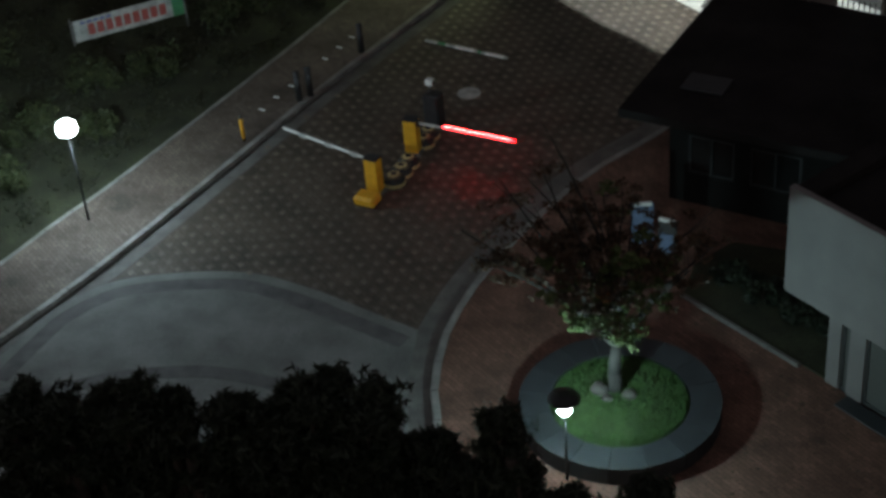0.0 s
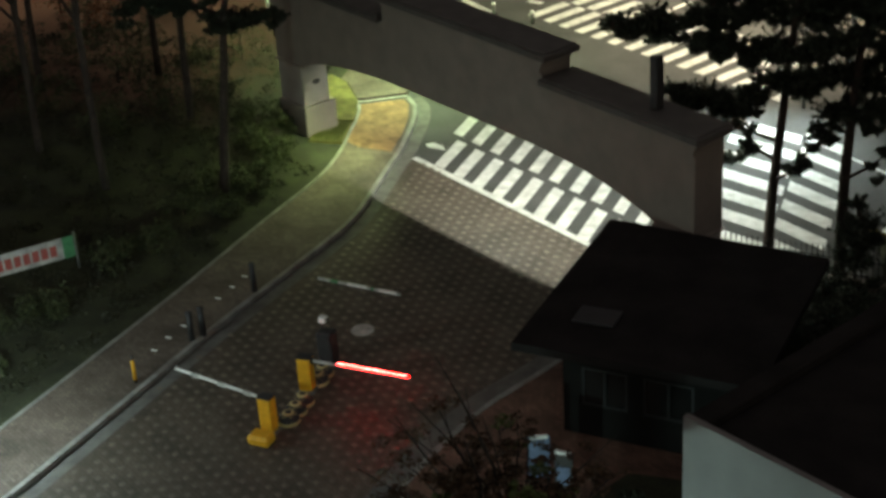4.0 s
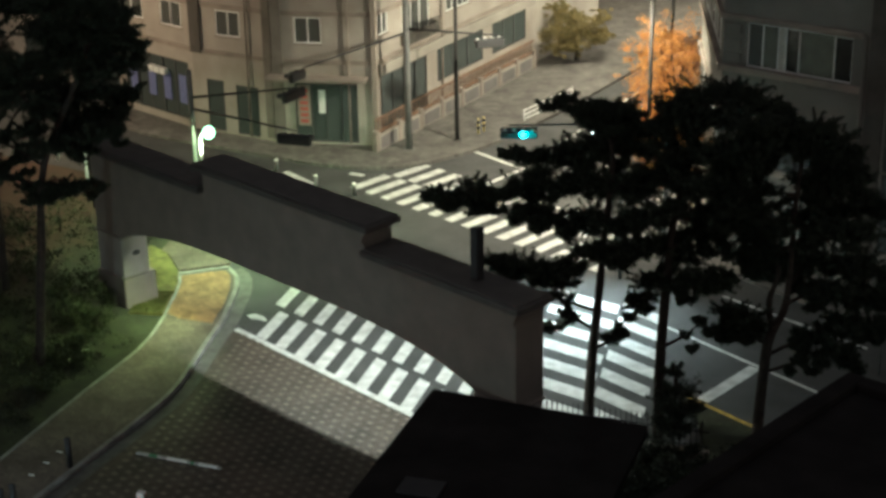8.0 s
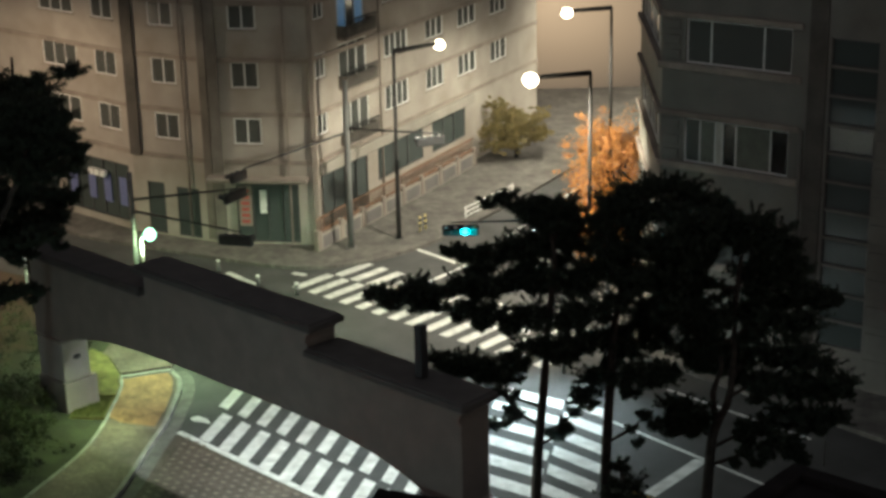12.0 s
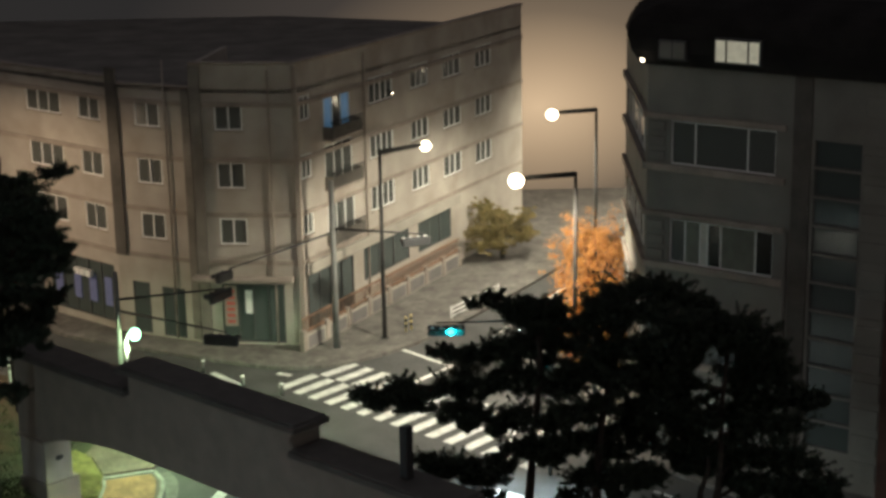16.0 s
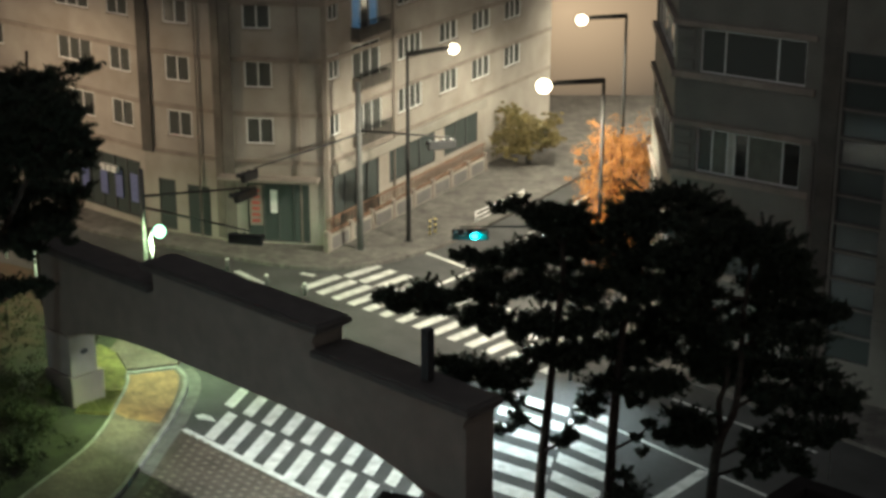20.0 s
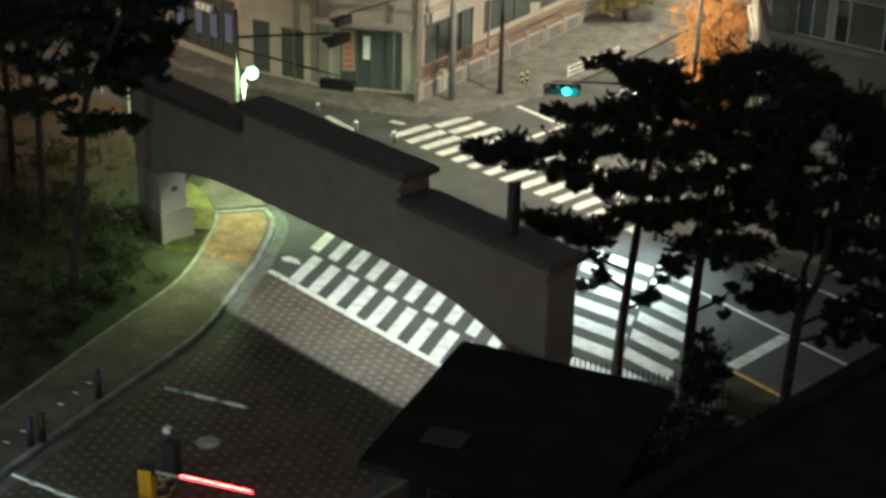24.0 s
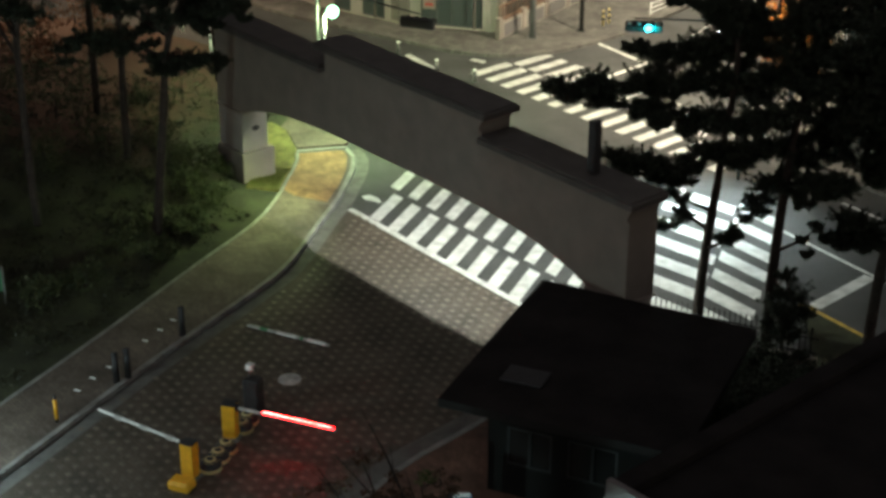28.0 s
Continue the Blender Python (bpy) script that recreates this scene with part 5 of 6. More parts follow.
# ---- trees ----
def pine(x, y, z0, clumps, trunk_r, seed, label="tall dark pine with flat needle clumps", depth=1.3, top=None, swell=1.0, fill=0, tuft=0.15):
    rng = random.Random(seed)
    clumps = [(a, b, c * swell) for a, b, c in clumps]
    if fill:
        xs, zs = [c[0] for c in clumps], [c[1] for c in clumps]
        for _ in range(fill):
            a, b = rng.sample(clumps, 2)
            k = rng.uniform(0.3, 0.7)
            clumps.append((a[0] + (b[0] - a[0]) * k, a[1] + (b[1] - a[1]) * k, rng.uniform(0.6, 0.95)))
    t = thing("pine_tree", (x, y, z0), 0, label, "tree", "pine trees")
    zt = top or max(c[1] for c in clumps) - 0.4
    line = [Vector((0, 0, -0.1))]
    n = 7
    for i in range(1, n + 1):
        k = i / n
        line.append(Vector((0.25 * math.sin(k * 3.0 + seed) * k + (sum(c[0] for c in clumps) / len(clumps) - x) * 0.35 * k * k, 0.2 * math.cos(k * 4 + seed) * k, zt * k)))
    part("trunk", limb_chain(bmesh.new(), line, trunk_r, trunk_r * 0.35), BARK, t)
    full = []
    for cx, cz, cr in clumps:
        cy = rng.uniform(-depth, depth)
        q = Vector((cx - x, cy, cz - z0))
        k = min(0.95, max(0.15, (q.z - 0.5) / zt - 0.12))
        i = min(n - 1, int(k * n))
        a = line[i].lerp(line[i + 1], k * n - i)
        mid = a.lerp(q, 0.5) + Vector((0, 0, 0.15 + 0.05 * rng.random()))
        part("limb", limb_chain(bmesh.new(), [a, mid, q], 0.065, 0.02, 6), BARK, t)
        for j in range(24 + int(cr * 20)):
            # a short twig that carries needle tufts, its tip turned up
            ang, reach = rng.uniform(0, 6.283), cr * rng.uniform(0.4, 1.6)
            lift = rng.choice((-0.22, -0.05, 0.05, 0.22)) * cr + rng.uniform(-0.05, 0.05)
            tip = Vector((math.cos(ang) * reach, math.sin(ang) * reach * 0.9, lift + 0.12 * reach))
            for k in (0.35, 0.7, 1.0):
                p = q + tip * k + Vector((rng.uniform(-0.05, 0.05), rng.uniform(-0.05, 0.05), 0.06 * k))
                r = tuft * rng.uniform(0.75, 1.25)
                full.append((p.x, p.y, p.z, r, r, r * 0.62))
    leaves_mesh("crown", NEEDLES, t, full, 12, tuft, seed, long=1.0, label="dark needle tufts", wide=0.17)
    return t


def sweeping_pine(y, trunk, r0, boughs, seed, label, fork=(), depth=1.1):
    """A pine from its trunk line (x, z) and its boughs, each a row of needle pads (x, z, radius)."""
    rng = random.Random(seed)
    x0, z0 = trunk[0][0], 0.15
    t = thing("pine_tree", (x0, y, z0), 0, label, "tree", "pine trees")
    line = [Vector((px - x0, 0.06 * math.sin(2.1 * i + seed), pz - z0)) for i, (px, pz) in enumerate(trunk)]
    line[0].z = -0.1
    line = smooth_line(line, 4)
    part("trunk", limb_chain(bmesh.new(), line, r0, r0 * 0.32, 10), BARK, t)
    if fork:
        part("stem", limb_chain(bmesh.new(), smooth_line([Vector((px - x0, 0.05, pz - z0)) for px, pz in fork], 4), r0 * 0.6, r0 * 0.35, 8), BARK, t, "second stem of the fork")
    tufts = []
    for bough in boughs:
        k = 1 + rng.uniform(-depth, depth) / y
        pads = []
        for px, pz, pr in bough:
            d = k + rng.uniform(-0.35, 0.35) / y
            pads.append((Vector((px * d - x0, y * (d - 1), 23.5 + (pz - 23.5) * d - z0)), pr))
        low = pads[0][0]
        start = min(line, key=lambda p: abs(p.z - (low.z - 0.25 - 0.3 * abs(low.x - p.x))))
        path = [start.copy()]
        for p, pr in sorted(pads, key=lambda q: (q[0] - start).length):
            path.append(p - Vector((0, 0, 0.25 * pr)))
        part("limb", limb_chain(bmesh.new(), smooth_line(path, 3), 0.060, 0.012, 6), BARK, t)
        for a, b in zip(path, path[1:]):
            # short side twigs with small sprays of needles
            for _ in range(2 + int(4.5 * (b - a).length) if len(bough) > 3 or bough[0][2] > 0.33 else 1):
                q = a.lerp(b, rng.uniform(0.35, 1.0)) + Vector((rng.uniform(-0.35, 0.35), rng.uniform(-0.3, 0.3), rng.uniform(-0.38, 0.25)))
                if (q - start).length > 0.45:
                    pads.append((q, rng.uniform(0.07, 0.19)))
        for p, pr in pads:
            p = p - Vector((0, 0, 0.09))
            for _ in range(int(6 + 135 * pr * pr)):
                u = Vector((rng.gauss(0, 1), rng.gauss(0, 1), rng.gauss(0, 1))).normalized()
                rad = 0.82 * pr * rng.uniform(0.1, 1.0) ** 0.5
                q = p + Vector((u.x * rad * 1.1, u.y * rad, u.z * rad * 0.66))
                r = rng.uniform(0.07, 0.12)
                tufts.append((q.x, q.y, q.z, r, r, r * 0.8))
            for _ in range(int(8 + 58 * pr)):
                # a twig that leaves the pad, its tip turned up
                a = rng.uniform(0, 6.283)
                reach = pr * rng.uniform(0.7, 1.42) + 0.06
                tip = Vector((math.cos(a) * reach * 1.15, math.sin(a) * reach, rng.uniform(-0.35, 0.6) * reach + 0.05))
                for k in (0.45, 0.62, 0.78, 0.9, 1.0):
                    q = p + tip * k + Vector((rng.uniform(-0.03, 0.03), rng.uniform(-0.03, 0.03), 0.07 * k * k))
                    r = rng.uniform(0.032, 0.058)
                    tufts.append((q.x, q.y, q.z, r, r, r))
    leaves_mesh("crown", NEEDLES, t, tufts, 9, 0.085, seed, long=1.0, label="dark needle tufts in rounded pads", wide=0.15)
    return t


sweeping_pine(43.4, [(2.79, 0.1), (2.87, 2.39), (3.06, 4.75), (3.21, 6.86), (3.39, 8.57), (3.2, 9.9)], 0.17, [
    [(4.07, 9.86, 0.29), (3.78, 10.14, 0.32), (3.43, 10.36, 0.38), (2.99, 10.3, 0.33), (2.65, 10.15, 0.26), (2.2, 10.37, 0.25), (1.86, 10.54, 0.17)],
    [(4.08, 9.2, 0.48), (3.53, 9.4, 0.54), (2.97, 9.41, 0.5), (2.34, 9.21, 0.45), (1.79, 9.0, 0.42), (1.32, 8.84, 0.38), (0.84, 8.96, 0.28), (0.52, 9.06, 0.2)],
    [(2.99, 8.4, 0.6), (2.36, 8.24, 0.58), (1.8, 8.16, 0.54), (1.24, 8.08, 0.5), (0.76, 8.0, 0.46), (0.2, 7.88, 0.44), (-0.36, 7.79, 0.42), (-0.49, 8.18, 0.24), (-0.93, 7.79, 0.36), (-1.41, 7.83, 0.3), (-1.73, 7.73, 0.17)],
    [(3.63, 8.23, 0.6), (4.12, 7.89, 0.54)],
    [(2.85, 7.3, 0.44), (2.21, 6.87, 0.34), (1.65, 7.22, 0.36), (1.08, 7.14, 0.3), (0.52, 7.32, 0.24)],
    [(2.63, 6.17, 0.32), (2.23, 5.65, 0.28), (1.82, 5.3, 0.32), (1.33, 5.51, 0.4), (0.84, 5.62, 0.4), (0.35, 5.7, 0.36), (-0.06, 5.84, 0.24)],
    [(3.5, 6.86, 0.45), (3.84, 6.34, 0.4), (3.53, 5.81, 0.4)],
    [(2.25, 4.04, 0.14), (1.84, 3.72, 0.15), (1.42, 3.77, 0.13)], [(1.66, 4.76, 0.2)], [(3.5, 3.3, 0.14), (3.74, 3.48, 0.13)],
], 11, "tall dark pine with long flat boughs beside the gate")
sweeping_pine(43.0, [(4.89, 0.1), (4.86, 2.57), (4.94, 4.91), (5.07, 7.0), (5.47, 8.85), (5.95, 10.49)], 0.18, [
    [(6.43, 10.24, 0.63), (5.74, 10.08, 0.57), (5.12, 9.93, 0.45), (4.66, 9.85, 0.2), (5.03, 10.42, 0.37), (4.71, 10.58, 0.2)],
    [(5.93, 10.89, 0.48), (5.48, 10.73, 0.43), (6.47, 10.96, 0.46), (6.94, 10.8, 0.46), (7.41, 10.55, 0.43), (7.89, 10.31, 0.22)],
    [(6.71, 9.26, 0.64), (6.0, 9.26, 0.64), (7.13, 10.07, 0.6), (7.32, 9.42, 0.58)],
    [(5.38, 9.19, 0.57), (4.83, 9.19, 0.4), (5.09, 8.44, 0.61), (4.38, 8.53, 0.55)],
    [(5.81, 8.35, 0.64), (6.59, 8.43, 0.58), (6.78, 7.67, 0.48)],
    [(4.73, 7.52, 0.56), (4.1, 7.35, 0.5), (4.29, 6.32, 0.45)],
    [(5.45, 7.43, 0.58), (6.16, 7.5, 0.56), (6.28, 6.48, 0.46), (5.65, 6.31, 0.5)],
    [(4.93, 6.4, 0.5), (4.48, 5.27, 0.4), (4.17, 4.56, 0.26)],
    [(5.29, 5.26, 0.46), (5.93, 5.44, 0.48), (6.42, 5.26, 0.44)],
    [(5.59, 3.64, 0.06), (5.94, 4.03, 0.10)],
], 12, "tall dark pine with a broad domed crown")
sweeping_pine(43.2, [(7.84, 0.1), (7.95, 2.81), (8.13, 3.74), (8.39, 4.24), (8.51, 5.3), (8.51, 7.39), (8.65, 9.08)], 0.17, [
    [(8.99, 9.15, 0.56), (8.35, 9.34, 0.55), (7.71, 9.43, 0.46), (7.5, 8.68, 0.4)],
    [(8.96, 9.82, 0.45), (8.49, 9.88, 0.42), (8.01, 10.01, 0.34), (9.53, 9.48, 0.42), (9.87, 9.05, 0.34)],
    [(8.87, 8.4, 0.45), (9.65, 8.72, 0.52), (10.07, 8.21, 0.46), (10.67, 7.6, 0.38), (11.15, 7.5, 0.18)],
    [(8.76, 7.21, 0.4), (9.45, 7.88, 0.57), (10.11, 7.52, 0.56)],
    [(7.97, 6.89, 0.34), (7.31, 7.25, 0.4)], [(8.32, 6.1, 0.38), (7.85, 5.67, 0.38)],
    [(9.1, 6.86, 0.54), (9.74, 6.85, 0.64), (10.39, 6.75, 0.6)],
    [(8.98, 5.91, 0.54), (9.71, 5.8, 0.64), (10.44, 5.79, 0.63), (11.03, 5.42, 0.47)],
    [(9.18, 4.94, 0.28), (9.67, 4.92, 0.5), (10.5, 4.73, 0.65), (11.32, 4.71, 0.54), (11.64, 4.88, 0.38)],
    [(10.04, 4.02, 0.42), (10.71, 3.83, 0.56), (11.38, 3.72, 0.5)], [(10.17, 3.12, 0.34), (10.37, 2.57, 0.2)],
    [(6.61, 8.61, 0.52), (7.12, 7.93, 0.55), (6.84, 7.08, 0.52)], [(7.34, 6.74, 0.46), (7.69, 6.13, 0.39), (7.05, 6.05, 0.53), (7.64, 5.6, 0.4)],
    [(7.59, 3.54, 0.3), (7.33, 4.09, 0.44), (6.83, 4.28, 0.38), (6.76, 3.65, 0.28)],
], 13, "tall forked dark pine beside the annex", fork=[(8.08, 3.67), (7.97, 4.61), (8.18, 5.4), (7.98, 6.37)])
sweeping_pine(42.0, [(5.2, 0.1), (5.22, 1.6), (5.15, 2.9)], 0.06, [[(5.1, 2.97, 0.2), (5.36, 2.33, 0.36)], [(5.06, 1.88, 0.4), (5.55, 1.69, 0.28)], [(4.9, 1.3, 0.3), (5.3, 1.0, 0.35)]], 14, "small dark young pine by the fence", depth=0.3)
rng = random.Random(21)
sweeping_pine(47.9, [(-15.0, 0.5), (-14.75, 2.2), (-14.5, 4.5), (-14.1, 7.3), (-13.0, 9.6), (-12.3, 11.2), (-12.1, 12.2)], 0.17, [
    [(-12.15, 12.5, 0.5), (-11.58, 12.2, 0.45), (-11.16, 12.1, 0.32), (-12.72, 12.7, 0.5), (-13.5, 12.5, 0.55)],
    [(-11.9, 11.57, 0.65), (-11.23, 11.4, 0.46), (-12.74, 11.7, 0.7), (-13.7, 11.6, 0.7)],
    [(-11.83, 10.6, 0.66), (-11.23, 10.5, 0.44), (-10.91, 11.1, 0.2), (-12.68, 10.7, 0.7), (-13.7, 10.6, 0.7)],
    [(-12.61, 9.7, 0.66), (-11.83, 9.7, 0.55), (-11.22, 9.7, 0.34), (-13.6, 9.8, 0.6)],
    [(-13.05, 8.8, 0.58), (-12.34, 8.85, 0.5), (-11.81, 8.9, 0.4), (-11.56, 8.9, 0.22)],
    [(-14.33, 9.5, 0.7), (-15.61, 9.35, 0.66), (-16.88, 9.35, 0.66), (-17.95, 9.5, 0.66), (-14.9, 10.4, 0.7), (-16.2, 10.4, 0.7)],
    [(-14.45, 8.45, 0.5), (-13.79, 7.9, 0.3), (-13.03, 8.1, 0.3), (-12.29, 8.3, 0.28), (-11.74, 8.5, 0.18)],
    [(-15.38, 8.25, 0.46), (-16.25, 8.6, 0.46)], [(-15.86, 7.3, 0.34), (-16.62, 7.2, 0.38), (-17.41, 6.8, 0.3)],
    [(-14.66, 6.6, 0.26), (-14.21, 6.45, 0.34), (-13.65, 6.55, 0.34), (-13.1, 6.55, 0.3), (-12.77, 6.6, 0.12)],
], 91, "broad dark pine beside the gate")
for x, y, h, n in ((-19.5, 56.0, 10.5, 14), (-23.0, 53.0, 11.0, 14), (-16.0, 61.0, 9.0, 12), (-18.6, 46.6, 11.0, 13), (-21.5, 48.5, 10.5, 12), (-17.3, 52.5, 10.0, 12)):
    z0 = 0.4 if x > -15 else 1.2
    cl = [(x + rng.uniform(-2.0, 2.0) + (1.0 if x > -15 else 0), z0 + h * rng.uniform(0.66, 1.06), rng.uniform(0.6, 1.0)) for _ in range(n + 7)]
    pine(x, y, z0, cl, 0.15, int(100 - x * 3), label="tall dark pine on the wooded bank", depth=1.8)
TOPS = ((-7.19, 13.33, 0.5), (-6.76, 13.36, 0.7), (-6.33, 13.40, 0.7), (-5.89, 13.66, 0.5), (-5.57, 13.46, 0.7), (-5.02, 13.5, 0.6), (-4.65, 13.48, 0.6), (-4.32, 13.76, 0.5), (-4.07, 13.78, 0.4),
        (-3.85, 13.58, 0.3), (-3.60, 13.72, 0.12), (-3.50, 13.12, 0.25), (-3.15, 13.12, 0.3), (-2.97, 13.14, 0.2), (-2.65, 13.05, 0.3), (-2.38, 13.64, 0.12), (-2.14, 12.80, 0.15), (-1.73, 12.56, 0.10), (-1.05, 12.74, 0.10))
for x, h, slim in TOPS:
    cl = [(x, h - 0.05, 0.06), (x + 0.02, h - 0.14, 0.09)]
    for i in range(40):
        k = (i + 0.5) / 40
        w = slim * (0.10 + 0.75 * k)
        cl.append((x + rng.uniform(-w, w), h - 0.18 - 2.3 * k + rng.uniform(-0.1, 0.1), rng.uniform(0.09, 0.20)))
    pine(x, 10.8 + rng.uniform(-0.12, 0.12), 0.0, cl, 0.17, int(300 + x * 10), label="dark conifer top close below the window", depth=0.3, top=h - 0.3, tuft=0.07)


def broadleaf(name, x, y, z0, trunk_h, clumps, material, seed, label, per=150, size=0.07, bark=BARK_PALE, trunk_r=0.14, twigs=0):
    rng = random.Random(seed)
    t = thing(name, (x, y, z0), 0, label, "tree")
    base = [Vector((0, 0, -0.05)), Vector((0.02, 0, trunk_h * 0.5)), Vector((0.0, 0.03, trunk_h))]
    part("trunk", limb_chain(bmesh.new(), base, trunk_r, trunk_r * 0.7), bark, t)
    full = []
    for cx, cy, cz, cr in clumps:
        q = Vector((cx - x, cy - y, cz - z0))
        mid = base[-1].lerp(q, 0.5) + Vector((rng.uniform(-0.1, 0.1), rng.uniform(-0.1, 0.1), 0.1))
        part("limb", limb_chain(bmesh.new(), [base[-1], mid, q], trunk_r * 0.5, 0.015, 6), bark, t)
        for j in range(14):
            o = Vector([rng.gauss(0, 0.75) * cr for _ in range(3)])
            s = cr * rng.uniform(0.25, 0.7)
            full.append((q.x + o.x, q.y + o.y, q.z + o.z * 0.7, s, s, s * 0.6))
    leaves_mesh("crown", material, t, full, per // 14, size, seed, long=0.9, flat=0.4, label="loose leaf clumps")
    for i in range(twigs):
        a = rng.uniform(0, 2 * math.pi)
        p0 = base[-1] + Vector((0, 0, 0.1))
        p1 = p0 + Vector((math.cos(a) * 0.9, math.sin(a) * 0.6, rng.uniform(1.2, 2.0)))
        p2 = p1 + Vector((math.cos(a) * 0.7, math.sin(a) * 0.3, rng.uniform(1.0, 2.4)))
        part("bare_branch", limb_chain(bmesh.new(), [p0, p1, p2], 0.035, 0.006, 5), bark, t)
    return t


def maple(x, y, z0):
    """Small maple: a short trunk, long rising limbs with twigs, thin layered leaves."""
    rng = random.Random(8)
    t = thing("maple_tree", (x, y, z0), 0, "small maple in the planter, leaves green where lit and brown elsewhere", "tree")
    fork = Vector((0.03, 0.0, 1.35))
    part("trunk", limb_chain(bmesh.new(), [Vector((0, 0, -0.08)), Vector((-0.03, 0.02, 0.6)), fork], 0.17, 0.12, 10), BARK_PALE, t)
    green, brown = [], []
    tips = ((-6.3, 26.5, 4.5), (-5.9, 26.0, 4.2), (-5.5, 26.9, 5.5), (-5.0, 25.8, 5.0), (-4.6, 27.0, 5.6), (-4.0, 26.0, 5.6), (-3.4, 26.8, 5.3), (-3.45, 25.7, 2.75), (-2.9, 25.9, 4.6), (-2.2, 26.6, 4.7), (-1.6, 26.1, 4.1),
            (-3.9, 25.3, 3.6), (-2.6, 25.3, 3.5), (-2.9, 27.6, 4.3), (-1.2, 26.5, 4.4))
    for tx, ty, tz in tips:
        q = Vector((tx - x, ty - y, tz - z0))
        mid = fork.lerp(q, 0.45) + Vector((rng.uniform(-0.12, 0.12), rng.uniform(-0.12, 0.12), 0.22))
        bm = limb_chain(bmesh.new(), [fork - Vector((0, 0, 0.1)), mid, q], 0.055, 0.012, 6)
        for i in range(9):
            k = rng.uniform(0.35, 1.0)
            p = fork.lerp(mid, k / 0.45) if k < 0.45 else mid.lerp(q, (k - 0.45) / 0.55)
            e = p + Vector((rng.uniform(-0.55, 0.55), rng.uniform(-0.5, 0.5), rng.uniform(-0.05, 0.55)))
            tube(bm, p, e, 0.013, 0.004, 5)
            w = e + Vector((0, 0, z0))
            # Leaf colour carries lamplight: green where the crown is lit, brown elsewhere.
            low = w.z < 3.75 and w.x + x > -4.6
            rich = (low and rng.random() < 0.5) or w.z < 2.9 or rng.random() < 0.06
            for j in range(3):
                o = Vector((rng.uniform(-0.26, 0.26), rng.uniform(-0.26, 0.26), rng.uniform(-0.10, 0.12)))
                s = rng.uniform(0.10, 0.22)
                (green if rich else brown).append((e.x + o.x, e.y + o.y, e.z + o.z, s * 1.2, s * 1.1, s * 0.45))
        part("limb", bm, BARK_PALE, t)
    for dx, dy, dz, r in ((-1.34, 0.0, 6.75, 0.05), (-1.95, 0.3, 5.5, 0.03), (-0.5, 0.0, 5.4, 0.03), (-2.4, 0.0, 5.3, 0.025), (2.1, 0.2, 4.9, 0.03), (0.15, 0.3, 5.3, 0.025)):
        q = Vector((dx, dy, dz))
        mid = fork.lerp(q, 0.5) + Vector((-0.25 * dx, 0.05, 0.1))
        bm = limb_chain(bmesh.new(), [fork, mid, mid.lerp(q, 0.6) + Vector((0.05, 0, 0.03)), q], r, 0.006, 6)
        tube(bm, mid.lerp(q, 0.4), mid.lerp(q, 0.7) + Vector((0.22, 0.1, 0.05)), 0.012, 0.004, 5)
        part("bare_branch", bm, BARK_PALE, t)
    for dx, dy, dz, r in ((0.08, -0.8, 3.94, 0.2), (0.24, -0.68, 4.17, 0.18), (0.78, -0.56, 3.46, 0.22), (0.93, -0.44, 2.93, 0.2), (1.09, -0.32, 3.65, 0.18), (0.52, -0.8, 4.06, 0.2), (-0.3, -0.68, 2.4, 0.22), (0.14, -0.56, 2.04, 0.22), (-0.8, -0.44, 3.21, 0.2), (-0.98, -0.32, 2.25, 0.16), (-1.31, -0.8, 3.98, 0.16), (0.45, -0.68, 3.46, 0.18), (-0.6, -0.56, 2.35, 0.18)):
        for j in range(5):
            green.append((dx + rng.uniform(-r, r), dy + rng.uniform(-r, r), dz + rng.uniform(-0.4, 0.4) * r, r * 0.6, r * 0.6, r * 0.3))
    leaves_mesh("crown", LEAVES, t, green, 34, 0.06, 31, long=0.9, flat=0.5, label="green leaves where the lamp lights the crown")
    leaves_mesh("outer_crown", LEAVES_RED, t, brown, 34, 0.055, 41, 0.9, 0.4, "sparse brown leaves of the unlit crown")
    leaves_mesh("orange_sprig", LEAVES_ORANGE, t, [(-0.11, -0.7, 3.12, 0.17, 0.13, 0.12)], 34, 0.055, 43, 0.9, 0.5, "single sprig of orange leaves")
    return t


maple(-3.15, 26.3, 0.55)
for x, y, r, h in ((-3.5, 26.25, 0.20, 0.20), (-2.85, 26.15, 0.17, 0.15), (-3.3, 26.0, 0.13, 0.12)):
    bm = lathe(bmesh.new(), [(r * 0.9, 0.0), (r, h * 0.4), (r * 0.75, h * 0.85), (r * 0.3, h)], seg=9)
    for v in bm.verts:
        v.co.x *= 1.0 + 0.25 * noise.noise(v.co * 6 + Vector((x, y, 0)))
        v.co.y *= 1.0 + 0.25 * noise.noise(v.co * 5 - Vector((x, y, 0)))
    solo("stone", bm, FACADE_DARK, "rough grey stone at the foot of the maple", "stone", "planter stones", at=(x, y, 0.62), turn=x * 40)

